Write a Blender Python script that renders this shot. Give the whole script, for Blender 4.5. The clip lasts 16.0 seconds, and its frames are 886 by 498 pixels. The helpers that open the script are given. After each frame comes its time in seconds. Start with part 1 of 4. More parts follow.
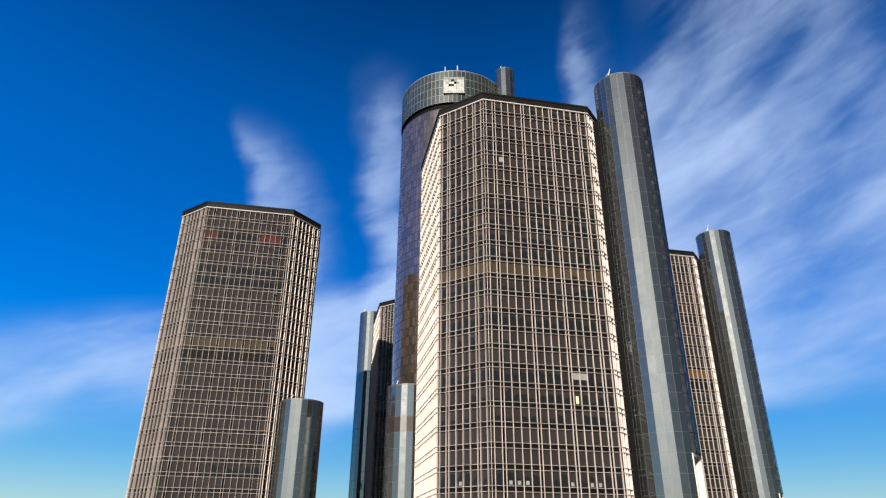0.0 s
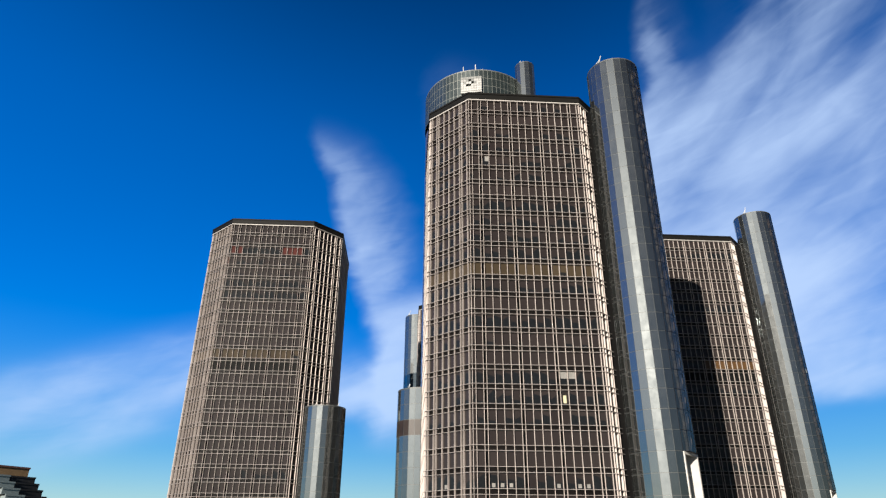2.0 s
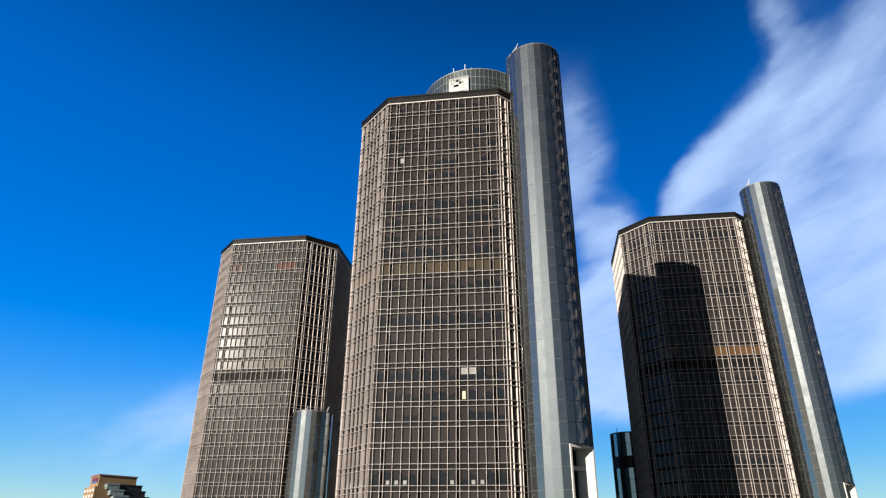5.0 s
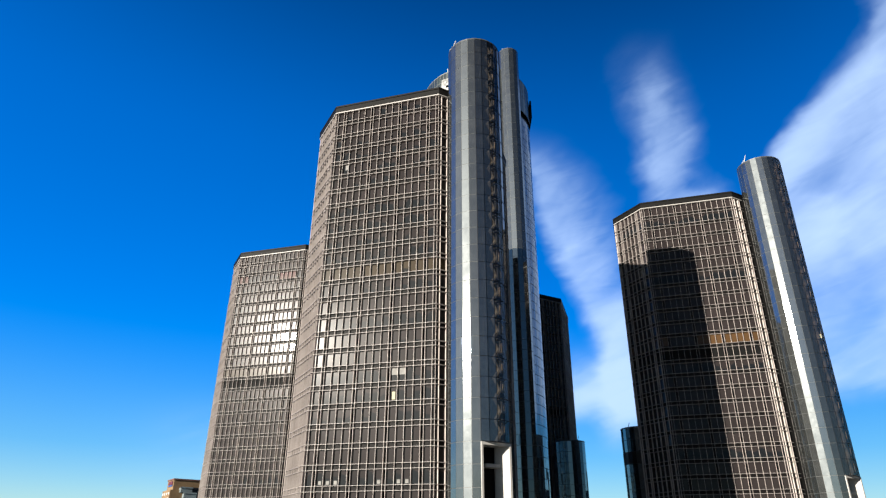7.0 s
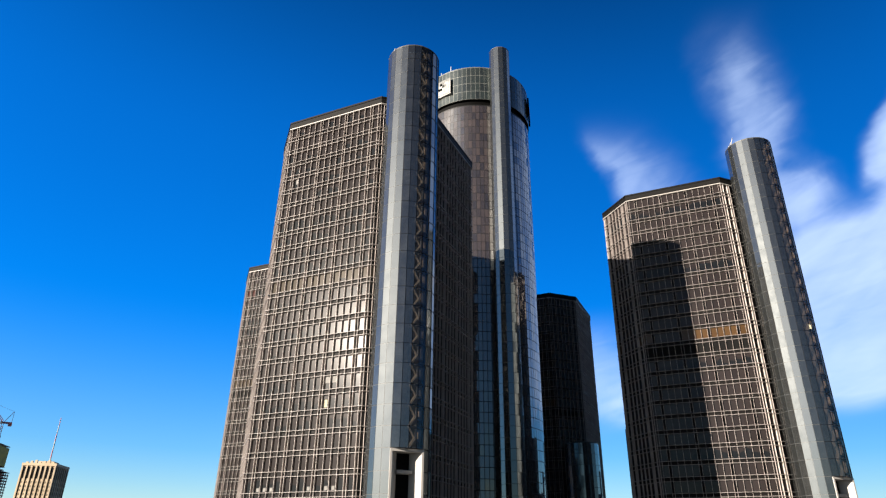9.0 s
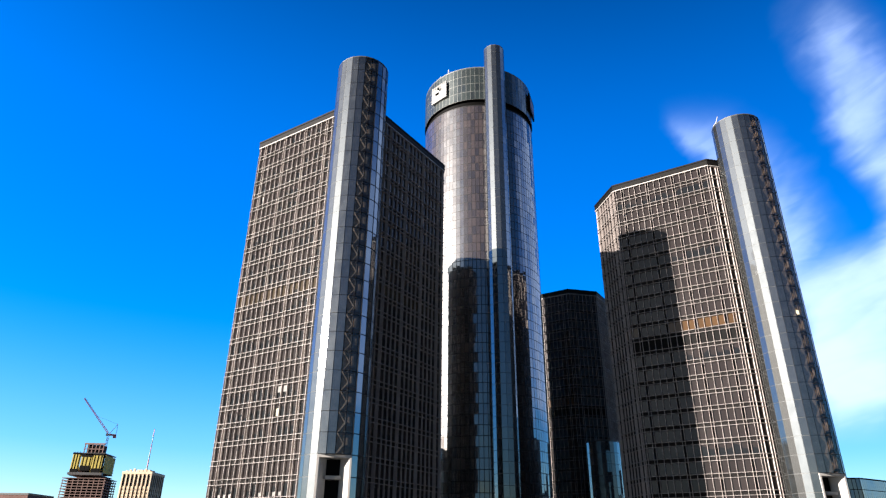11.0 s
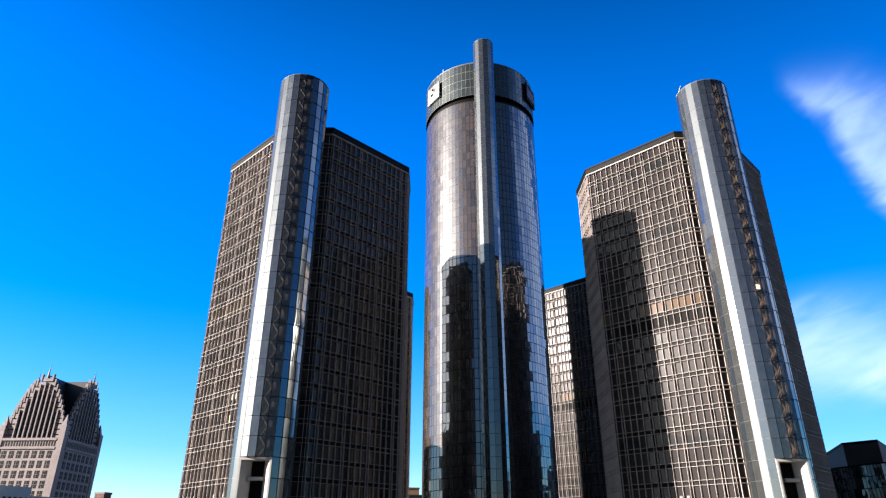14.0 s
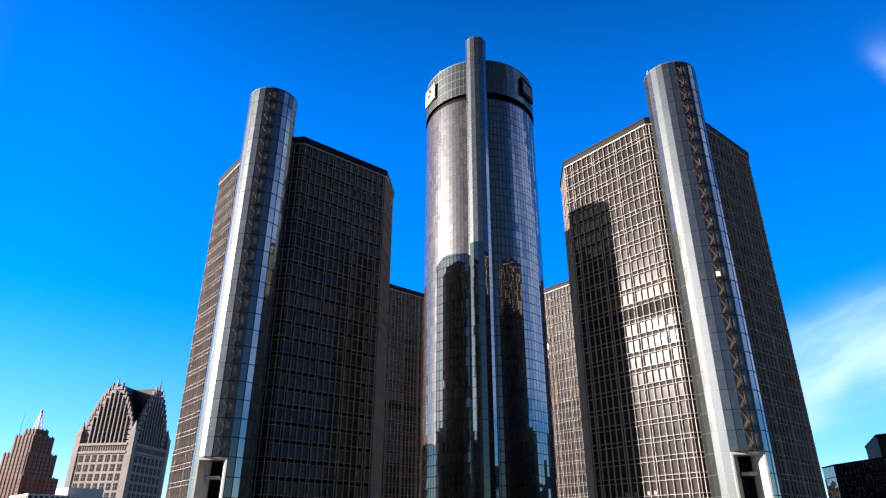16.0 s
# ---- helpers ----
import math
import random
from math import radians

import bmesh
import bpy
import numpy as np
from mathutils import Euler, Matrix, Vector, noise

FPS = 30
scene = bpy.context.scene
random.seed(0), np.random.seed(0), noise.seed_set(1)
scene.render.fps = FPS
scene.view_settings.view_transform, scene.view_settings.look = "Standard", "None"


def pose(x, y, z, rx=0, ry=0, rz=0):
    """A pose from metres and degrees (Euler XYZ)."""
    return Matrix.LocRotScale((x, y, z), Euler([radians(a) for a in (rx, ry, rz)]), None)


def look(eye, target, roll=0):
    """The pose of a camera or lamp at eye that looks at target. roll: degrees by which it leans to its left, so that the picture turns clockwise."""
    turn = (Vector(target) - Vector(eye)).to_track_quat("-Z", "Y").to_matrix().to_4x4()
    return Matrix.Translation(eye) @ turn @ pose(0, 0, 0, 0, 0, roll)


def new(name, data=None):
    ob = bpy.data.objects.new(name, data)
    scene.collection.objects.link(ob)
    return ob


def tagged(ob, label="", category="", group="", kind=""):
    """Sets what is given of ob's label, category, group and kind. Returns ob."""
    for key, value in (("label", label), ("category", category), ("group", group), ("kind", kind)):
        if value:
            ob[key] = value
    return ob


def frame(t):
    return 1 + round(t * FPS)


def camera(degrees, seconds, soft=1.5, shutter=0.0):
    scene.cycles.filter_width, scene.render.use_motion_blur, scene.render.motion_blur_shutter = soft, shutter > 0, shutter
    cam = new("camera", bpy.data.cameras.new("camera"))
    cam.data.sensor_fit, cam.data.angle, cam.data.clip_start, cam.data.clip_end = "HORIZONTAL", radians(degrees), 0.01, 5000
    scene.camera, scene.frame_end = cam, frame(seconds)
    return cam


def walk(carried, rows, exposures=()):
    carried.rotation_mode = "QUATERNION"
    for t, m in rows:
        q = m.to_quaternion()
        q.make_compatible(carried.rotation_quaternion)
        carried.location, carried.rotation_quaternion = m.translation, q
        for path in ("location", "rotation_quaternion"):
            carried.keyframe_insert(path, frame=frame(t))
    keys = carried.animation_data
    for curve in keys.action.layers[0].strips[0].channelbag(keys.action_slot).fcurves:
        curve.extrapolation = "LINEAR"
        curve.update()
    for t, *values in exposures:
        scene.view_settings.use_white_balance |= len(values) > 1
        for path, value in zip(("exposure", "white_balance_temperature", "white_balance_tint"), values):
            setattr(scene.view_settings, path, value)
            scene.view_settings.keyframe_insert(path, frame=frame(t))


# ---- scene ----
# ---- camera and its way ----
EYE = 64.5
cam = camera(69.08, 16.0, soft=1.25)
PATH = [
    (0.0, -0.00, -0.00, 0.00, -11.49, 25.31, -0.43),
    (0.5, 1.29, -0.67, 0.45, -9.72, 25.13, -0.40),
    (1.0, 5.53, -1.27, 0.49, -7.31, 25.22, -0.35),
    (1.5, 12.46, -2.35, 0.61, -5.30, 25.23, -0.38),
    (2.0, 19.37, -3.22, 0.88, -3.38, 25.14, -0.33),
    (2.5, 26.19, -3.64, 0.83, -1.52, 25.20, -0.35),
    (3.0, 33.13, -3.98, 0.67, 0.41, 25.20, -0.33),
    (3.5, 40.06, -3.94, 0.33, 2.08, 25.29, -0.33),
    (4.0, 47.21, -3.72, 0.31, 3.99, 25.29, -0.40),
    (6.5, 83.45, 0.68, -0.39, 14.66, 25.31, -0.41),
    (7.0, 91.06, 2.73, 0.14, 16.68, 25.23, -0.43),
    (7.5, 98.05, 5.04, 0.13, 18.62, 25.37, -0.49),
    (8.0, 104.96, 7.46, 0.49, 20.51, 25.37, -0.60),
    (10.5, 138.44, 21.61, 1.45, 31.14, 25.29, -0.58),
    (11.0, 144.13, 25.27, 1.71, 33.11, 25.29, -0.56),
    (11.5, 149.72, 28.32, 1.47, 34.92, 25.30, -0.59),
    (12.0, 155.22, 31.69, 1.60, 36.73, 25.22, -0.50),
    (12.5, 160.32, 35.18, 1.63, 38.45, 25.17, -0.47),
    (13.0, 164.96, 38.75, 1.79, 40.40, 25.05, -0.37),
    (13.5, 169.42, 42.56, 1.81, 42.36, 25.00, -0.15),
    (14.0, 173.81, 46.34, 1.71, 43.95, 24.98, -0.07),
    (14.5, 178.28, 50.32, 1.63, 45.56, 24.95, -0.09),
    (15.0, 182.60, 54.27, 1.49, 47.21, 24.92, -0.13),
    (15.5, 186.59, 58.25, 1.39, 48.86, 24.91, -0.13),
    (16.0, 190.67, 62.64, 1.22, 50.55, 24.92, -0.15),
]
walk(cam, [(t, pose(x, y, EYE + z, 90 + pitch, roll, yaw)) for t, x, y, z, yaw, pitch, roll in PATH],
     exposures=[(0.0, 1.38, 6480, 2), (4.2, 1.45, 6480, 2), (6.3, 1.69, 6380, 1), (7.0, 1.64, 6380, 1), (7.6, 1.58, 6360, 2), (8.2, 1.66, 6360, 2),
                (10.3, 1.79, 7500, 11), (10.6, 1.86, 7250, 10), (11.0, 2.18, 6380, 7), (16.0, 2.27, 6480, 9)])

# ---- sky and sun ----
SUN_TRAVEL = Vector((0.4850, 0.8262, -0.2862)).normalized()
SUN_ELEVATION = math.asin(-SUN_TRAVEL.z)
SUN_HEADING = math.atan2(-SUN_TRAVEL.x, -SUN_TRAVEL.y)

world = bpy.data.worlds.new("sky_world")
scene.world = world
world.use_nodes = True


def node(tree, kind, **inputs):
    made = tree.nodes.new(kind)
    for key, value in inputs.items():
        if key.startswith("p_"):
            continue
        slot = key[1:] if key[0] == "i" and key[1:].isdigit() else key.replace("_", " ")
        made.inputs[int(slot) if slot.isdigit() else slot].default_value = value
    return made


def maths(tree, what, a, b=None, clamp=False):
    made = tree.nodes.new("ShaderNodeMath")
    made.operation, made.use_clamp = what, clamp
    for i, v in enumerate((a, b)):
        if v is None:
            continue
        if isinstance(v, (int, float)):
            made.inputs[i].default_value = v
        else:
            tree.links.new(v, made.inputs[i])
    return made.outputs[0]


def blend(tree, fac, a, b, how="MIX"):
    made = tree.nodes.new("ShaderNodeMix")
    made.data_type, made.blend_type = "RGBA", how
    for slot, v in ((0, fac), (6, a), (7, b)):
        if isinstance(v, (int, float)):
            made.inputs[slot].default_value = v
        elif isinstance(v, tuple):
            made.inputs[slot].default_value = (*v, 1.0)
        else:
            tree.links.new(v, made.inputs[slot])
    return made.outputs[2]


def span(tree, v, a, b, c=0.0, d=1.0):
    made = tree.nodes.new("ShaderNodeMapRange")
    made.interpolation_type = "SMOOTHSTEP"
    tree.links.new(v, made.inputs[0])
    for i, x in enumerate((a, b, c, d)):
        made.inputs[i + 1].default_value = x
    return made.outputs[0]


def noise_tex(tree, vector, scale, detail=4.0, rough=0.5, warp=0.0):
    made = tree.nodes.new("ShaderNodeTexNoise")
    made.inputs["Scale"].default_value = scale
    made.inputs["Detail"].default_value = detail
    made.inputs["Roughness"].default_value = rough
    made.inputs["Distortion"].default_value = warp
    if vector is not None:
        tree.links.new(vector, made.inputs["Vector"])
    return made.outputs[0]


def build_sky():
    tree = world.node_tree
    tree.nodes.clear()
    out = tree.nodes.new("ShaderNodeOutputWorld")
    back = tree.nodes.new("ShaderNodeBackground")
    back.inputs["Strength"].default_value = 0.050
    tree.links.new(back.outputs[0], out.inputs[0])
    sky = tree.nodes.new("ShaderNodeTexSky")
    sky.sky_type, sky.sun_disc = "NISHITA", False
    sky.sun_elevation, sky.sun_rotation = SUN_ELEVATION, SUN_HEADING
    sky.air_density, sky.dust_density, sky.ozone_density = 1.0, 0.05, 4.0
    rich = node(tree, "ShaderNodeHueSaturation", Hue=0.5, Saturation=1.7, Value=1.0)
    tree.links.new(sky.outputs[0], rich.inputs["Color"])
    # thin high cloud, laid out by heading and height over the horizon, in degrees
    place = tree.nodes.new("ShaderNodeTexCoord")
    parts = tree.nodes.new("ShaderNodeSeparateXYZ")
    tree.links.new(place.outputs["Generated"], parts.inputs[0])
    x, y, z = parts.outputs
    heading = maths(tree, "ARCTAN2", x, y)
    h = maths(tree, "MULTIPLY", heading, 180 / math.pi)
    e = maths(tree, "MULTIPLY", maths(tree, "ARCSINE", z), 180 / math.pi)
    sheet = tree.nodes.new("ShaderNodeCombineXYZ")
    tree.links.new(maths(tree, "MULTIPLY", h, 0.85), sheet.inputs[0])
    tree.links.new(e, sheet.inputs[1])

    def fibre(turn, along, across, detail, rough, warp, shift=0.0):
        """Noise drawn out along one direction of the sheet: lengths in degrees."""
        lay = tree.nodes.new("ShaderNodeMapping")
        lay.inputs["Rotation"].default_value = (0, 0, radians(-turn))
        tree.links.new(sheet.outputs[0], lay.inputs[0])
        drawn = tree.nodes.new("ShaderNodeMapping")
        drawn.inputs["Scale"].default_value = (1 / along, 1 / across, 1)
        drawn.inputs["Location"].default_value = (shift, shift * 0.7, 0)
        tree.links.new(lay.outputs[0], drawn.inputs[0])
        return noise_tex(tree, drawn.outputs[0], 1.0, detail, rough, warp)

    streak = fibre(33, 20.0, 5.5, 5, 0.40, 1.0)
    ripple = fibre(16, 4.5, 1.2, 4, 0.5, 0.8, 4.0)
    broad = fibre(35, 12.0, 9.0, 4, 0.5, 0.4, 9.0)
    sway = maths(tree, "MULTIPLY", maths(tree, "SUBTRACT", fibre(20, 7.0, 6.0, 4, 0.55, 0.3, 2.0), 0.5), 5.0)
    hw = maths(tree, "ADD", h, sway)

    def steps(base, *moves):
        """A heading that changes with height: (from height, to height, change)."""
        got = None
        for lo, hi, change in moves:
            one = span(tree, e, lo, hi, base if got is None else 0.0, (base if got is None else 0.0) + change)
            got = one if got is None else maths(tree, "ADD", got, one)
        return got

    def wisp(middle, wide_right, wide_left, low, high, strength):
        off = maths(tree, "SUBTRACT", hw, middle)
        side = maths(tree, "MULTIPLY", span(tree, off, wide_right, 0.0), span(tree, off, -wide_left, 0.0))
        ends = maths(tree, "MULTIPLY", span(tree, e, low, low + 5), span(tree, e, high, high - 9))
        return maths(tree, "MULTIPLY", maths(tree, "MULTIPLY", side, ends), strength)

    # two wisps like fins, then a finger and the broad streaked sheet, whose foot is level
    cover = wisp(steps(-1.6, (16, 28, -4.0), (28, 36, -4.0)), 8.0, 2.8, 6.0, 37.5, 0.62)
    cover = maths(tree, "ADD", cover, wisp(steps(7.5, (22, 31, -2.5), (31, 40, -1.0)), 6.0, 4.0, 8.0, 43.5, 0.57))
    cover = maths(tree, "ADD", cover, wisp(steps(14.0, (26, 40, 12.5)), 5.0, 3.0, 20.0, 48.0, 0.62))
    rim = steps(-12.0, (10, 19, 10.0), (19, 28, 17.0), (28, 42, 17.0))
    inside = span(tree, maths(tree, "SUBTRACT", hw, rim), -2.0, 7.0)
    foot = span(tree, maths(tree, "ADD", e, maths(tree, "MULTIPLY", sway, 0.3)), 9.2, 12.2)
    cover = maths(tree, "ADD", cover, maths(tree, "MULTIPLY", maths(tree, "MULTIPLY", maths(tree, "MULTIPLY", inside, foot), span(tree, e, 29, 41, 1.0, 0.66)), maths(tree, "MULTIPLY", span(tree, h, 58, 76, 0.73, 0.0), span(tree, h, 30, 47, 1.0, 0.65))))
    # a low bank round to the west
    rise = maths(tree, "ABSOLUTE", maths(tree, "SUBTRACT", e, span(tree, h, -38, -12, 7.0, 14.0)))
    low = maths(tree, "MULTIPLY", span(tree, rise, 6.5, 0.5), maths(tree, "MULTIPLY", span(tree, h, -48, -24, 0.0, 0.58), span(tree, h, -2, -12)))
    cover = maths(tree, "MINIMUM", maths(tree, "ADD", cover, low), 0.85)
    grain = maths(tree, "ADD", maths(tree, "MULTIPLY", maths(tree, "SUBTRACT", streak, 0.5), 0.85), maths(tree, "ADD", maths(tree, "MULTIPLY", maths(tree, "SUBTRACT", ripple, 0.5), 0.28), maths(tree, "MULTIPLY", maths(tree, "SUBTRACT", broad, 0.5), 0.95)))
    amount = maths(tree, "ADD", cover, maths(tree, "MULTIPLY", grain, span(tree, cover, 0.02, 0.4)))
    veil = span(tree, amount, -0.02, 1.12, 0.0, 0.88)
    # the clear sky grows lighter round towards the west, and deep towards the zenith
    west = span(tree, heading, radians(18), radians(-54), 0.81, 1.40)
    behind = maths(tree, "MULTIPLY", span(tree, heading, radians(-84), radians(-112), 1.0, 0.46), span(tree, heading, radians(50), radians(80), 1.0, 0.41))
    dome = maths(tree, "MULTIPLY", maths(tree, "MULTIPLY", west, behind), maths(tree, "MULTIPLY", span(tree, z, 0.53, 0.98, 1.0, 0.12), span(tree, z, 0.28, 0.0, 1.0, 0.80)))
    grown = tree.nodes.new("ShaderNodeVectorMath")
    grown.operation = "SCALE"
    tint = blend(tree, span(tree, z, 0.36, 0.02), (0.66, 0.88, 1.30), (0.96, 0.89, 1.15))
    # paler towards the sun, in the haze of the east and west and low over the horizon
    to_sun = tree.nodes.new("ShaderNodeVectorMath")
    to_sun.operation = "DOT_PRODUCT"
    tree.links.new(place.outputs["Generated"], to_sun.inputs[0])
    to_sun.inputs[1].default_value = -SUN_TRAVEL
    facing = to_sun.outputs["Value"]
    pale = maths(tree, "MAXIMUM", span(tree, facing, 0.60, 0.84, 0.0, 0.9), maths(tree, "MULTIPLY", span(tree, z, 0.34, 0.02, 0.0, 0.62), span(tree, h, 55, 75, 1.0, 0.65)))
    pale = maths(tree, "MAXIMUM", pale, maths(tree, "ADD", span(tree, h, 62, 95, 0.0, 0.72), span(tree, h, -90, -112, 0.0, 0.7)))
    clear_sky = blend(tree, 1.0, rich.outputs[0], tint, "MULTIPLY")
    tree.links.new(blend(tree, pale, clear_sky, sky.outputs[0]), grown.inputs[0])
    tree.links.new(dome, grown.inputs["Scale"])
    # the bright haze close round the sun
    near_sun = maths(tree, "POWER", span(tree, facing, 0.86, 1.0), 1.5)
    hazy = blend(tree, maths(tree, "MULTIPLY", near_sun, 0.9), grown.outputs[0], (8.6, 8.8, 9.0))
    lit = blend(tree, veil, hazy, (4.4, 5.5, 8.2))
    tree.links.new(lit, back.inputs["Color"])


build_sky()

sun_data = bpy.data.lights.new("sun", "SUN")
sun_data.energy, sun_data.angle, sun_data.color = 5.0, radians(0.53), (1.0, 0.87, 0.79)
sun = new("sun", sun_data)
sun.matrix_world = look((-150, -250, 400), Vector((-150, -250, 400)) + SUN_TRAVEL)

# ---- materials ----
def material(name):
    made = bpy.data.materials.new(name)
    made.use_nodes = True
    tree = made.node_tree
    tree.nodes.clear()
    out = tree.nodes.new("ShaderNodeOutputMaterial")
    return made, tree, out


def principled(tree, color, rough=0.5, metal=0.0, coat=0.0, coat_rough=0.03, coat_ior=1.5):
    made = tree.nodes.new("ShaderNodeBsdfPrincipled")
    if isinstance(color, tuple):
        made.inputs["Base Color"].default_value = (*color, 1)
    else:
        tree.links.new(color, made.inputs["Base Color"])
    made.inputs["Roughness"].default_value = rough
    made.inputs["Metallic"].default_value = metal
    made.inputs["Coat Weight"].default_value = coat
    made.inputs["Coat Roughness"].default_value = coat_rough
    made.inputs["Coat IOR"].default_value = coat_ior
    return made


def world_place(tree):
    geo = tree.nodes.new("ShaderNodeNewGeometry")
    return geo.outputs["Position"], geo.outputs["Normal"]


def plain(name, color, rough=0.5, metal=0.0, vary=0.25, scale=0.6, bump=0.02, fine=9.0, spec=0.5):
    """A painted, metal or stone surface: broad stains, fine grain, slight relief."""
    made, tree, out = material(name)
    at, _ = world_place(tree)
    big = noise_tex(tree, at, scale, 4, 0.6)
    small = noise_tex(tree, at, fine, 3, 0.6)
    dark = tuple(c * (1 - vary) for c in color)
    light = tuple(min(1.0, c * (1 + vary * 0.6)) for c in color)
    tone = blend(tree, span(tree, big, 0.3, 0.7), dark, light)
    tone = blend(tree, maths(tree, "MULTIPLY", span(tree, small, 0.35, 0.75), 0.3), tone, dark)
    shade = principled(tree, tone, rough, metal)
    shade.inputs["Specular IOR Level"].default_value = spec
    tree.links.new(span(tree, small, 0.2, 0.8, rough - 0.08, min(1, rough + 0.12)), shade.inputs["Roughness"])
    relief = tree.nodes.new("ShaderNodeBump")
    relief.inputs["Strength"].default_value = 0.25
    relief.inputs["Distance"].default_value = bump
    tree.links.new(small, relief.inputs["Height"])
    tree.links.new(relief.outputs[0], shade.inputs["Normal"])
    tree.links.new(shade.outputs[0], out.inputs[0])
    return made


def pane_random(tree, shift=0.0):
    """A random number for each pane, and its row's: the object's own and the pane's stored one together."""
    info = tree.nodes.new("ShaderNodeObjectInfo")
    rnd = tree.nodes.new("ShaderNodeUVMap")
    rnd.uv_map = "rnd"
    parts = tree.nodes.new("ShaderNodeSeparateXYZ")
    tree.links.new(rnd.outputs[0], parts.inputs[0])
    total = maths(tree, "ADD", maths(tree, "ADD", info.outputs["Random"], parts.outputs[0]), shift)
    one = maths(tree, "FRACT", total)
    white = tree.nodes.new("ShaderNodeTexWhiteNoise")
    white.noise_dimensions = "1D"
    tree.links.new(maths(tree, "MULTIPLY", one, 917.0), white.inputs["W"])
    return one, parts.outputs[1], white.outputs["Value"], white.outputs["Color"]


def tilted(tree, color, tilt, wave, wave_scale):
    """A normal for glass that hangs a little out of true, pane by pane, with a slow ripple."""
    at, normal = world_place(tree)
    off = tree.nodes.new("ShaderNodeVectorMath")
    off.operation = "SUBTRACT"
    tree.links.new(color, off.inputs[0])
    off.inputs[1].default_value = (0.5, 0.5, 0.5)
    small = tree.nodes.new("ShaderNodeVectorMath")
    small.operation = "SCALE"
    tree.links.new(off.outputs[0], small.inputs[0])
    small.inputs["Scale"].default_value = tilt
    ripple = tree.nodes.new("ShaderNodeTexNoise")
    ripple.inputs["Scale"].default_value = wave_scale
    ripple.inputs["Detail"].default_value = 1.5
    tree.links.new(at, ripple.inputs["Vector"])
    off2 = tree.nodes.new("ShaderNodeVectorMath")
    off2.operation = "SUBTRACT"
    tree.links.new(ripple.outputs["Color"], off2.inputs[0])
    off2.inputs[1].default_value = (0.5, 0.5, 0.5)
    small2 = tree.nodes.new("ShaderNodeVectorMath")
    small2.operation = "SCALE"
    tree.links.new(off2.outputs[0], small2.inputs[0])
    small2.inputs["Scale"].default_value = wave
    s1 = tree.nodes.new("ShaderNodeVectorMath")
    tree.links.new(small.outputs[0], s1.inputs[0])
    tree.links.new(small2.outputs[0], s1.inputs[1])
    s2 = tree.nodes.new("ShaderNodeVectorMath")
    tree.links.new(s1.outputs[0], s2.inputs[0])
    tree.links.new(normal, s2.inputs[1])
    unit = tree.nodes.new("ShaderNodeVectorMath")
    unit.operation = "NORMALIZE"
    tree.links.new(s2.outputs[0], unit.inputs[0])
    return unit.outputs[0]


def office_glass(name, blind, gold=False):
    """Bronze office window: blinds behind the glass, drawn to different lengths, dark rooms below them."""
    made, tree, out = material(name)
    one, row, value, color = pane_random(tree)
    uv = tree.nodes.new("ShaderNodeUVMap")
    uv.uv_map = "uv"
    parts = tree.nodes.new("ShaderNodeSeparateXYZ")
    tree.links.new(uv.outputs[0], parts.inputs[0])
    v = parts.outputs[1]
    openness = maths(tree, "ADD", maths(tree, "MULTIPLY", value, 0.55), span(tree, row, 0.5, 1.0, 0.0, 0.9))
    edge = span(tree, openness, 0.55, 1.3, -0.05, 0.85) if not gold else span(tree, value, 0.9, 1.0, -0.05, 0.4)
    # some blinds hang askew
    skew = maths(tree, "MULTIPLY", maths(tree, "MULTIPLY", maths(tree, "SUBTRACT", parts.outputs[0], 0.5), span(tree, one, 0.6, 1.0, -0.25, 0.9)), edge)
    covered = maths(tree, "GREATER_THAN", v, maths(tree, "ADD", edge, skew))
    tone = blend(tree, value, tuple(c * 0.78 for c in blind), tuple(c * 1.18 for c in blind))
    at, _ = world_place(tree)
    fold = noise_tex(tree, at, 2.2, 3, 0.6)
    tone = blend(tree, maths(tree, "MULTIPLY", fold, 0.35), tone, tuple(c * 0.6 for c in blind))
    room = blend(tree, fold, (0.0025, 0.0032, 0.004), (0.011, 0.012, 0.013))
    base = blend(tree, covered, room, tone)
    shade = principled(tree, base, 0.21, 0.0, 0.30, 0.040, 1.5)
    shade.inputs["Specular IOR Level"].default_value = 0.03
    normal = tilted(tree, color, 0.003, 0.002, 0.35)
    tree.links.new(normal, shade.inputs["Coat Normal"])
    tree.links.new(shade.outputs[0], out.inputs[0])
    return made


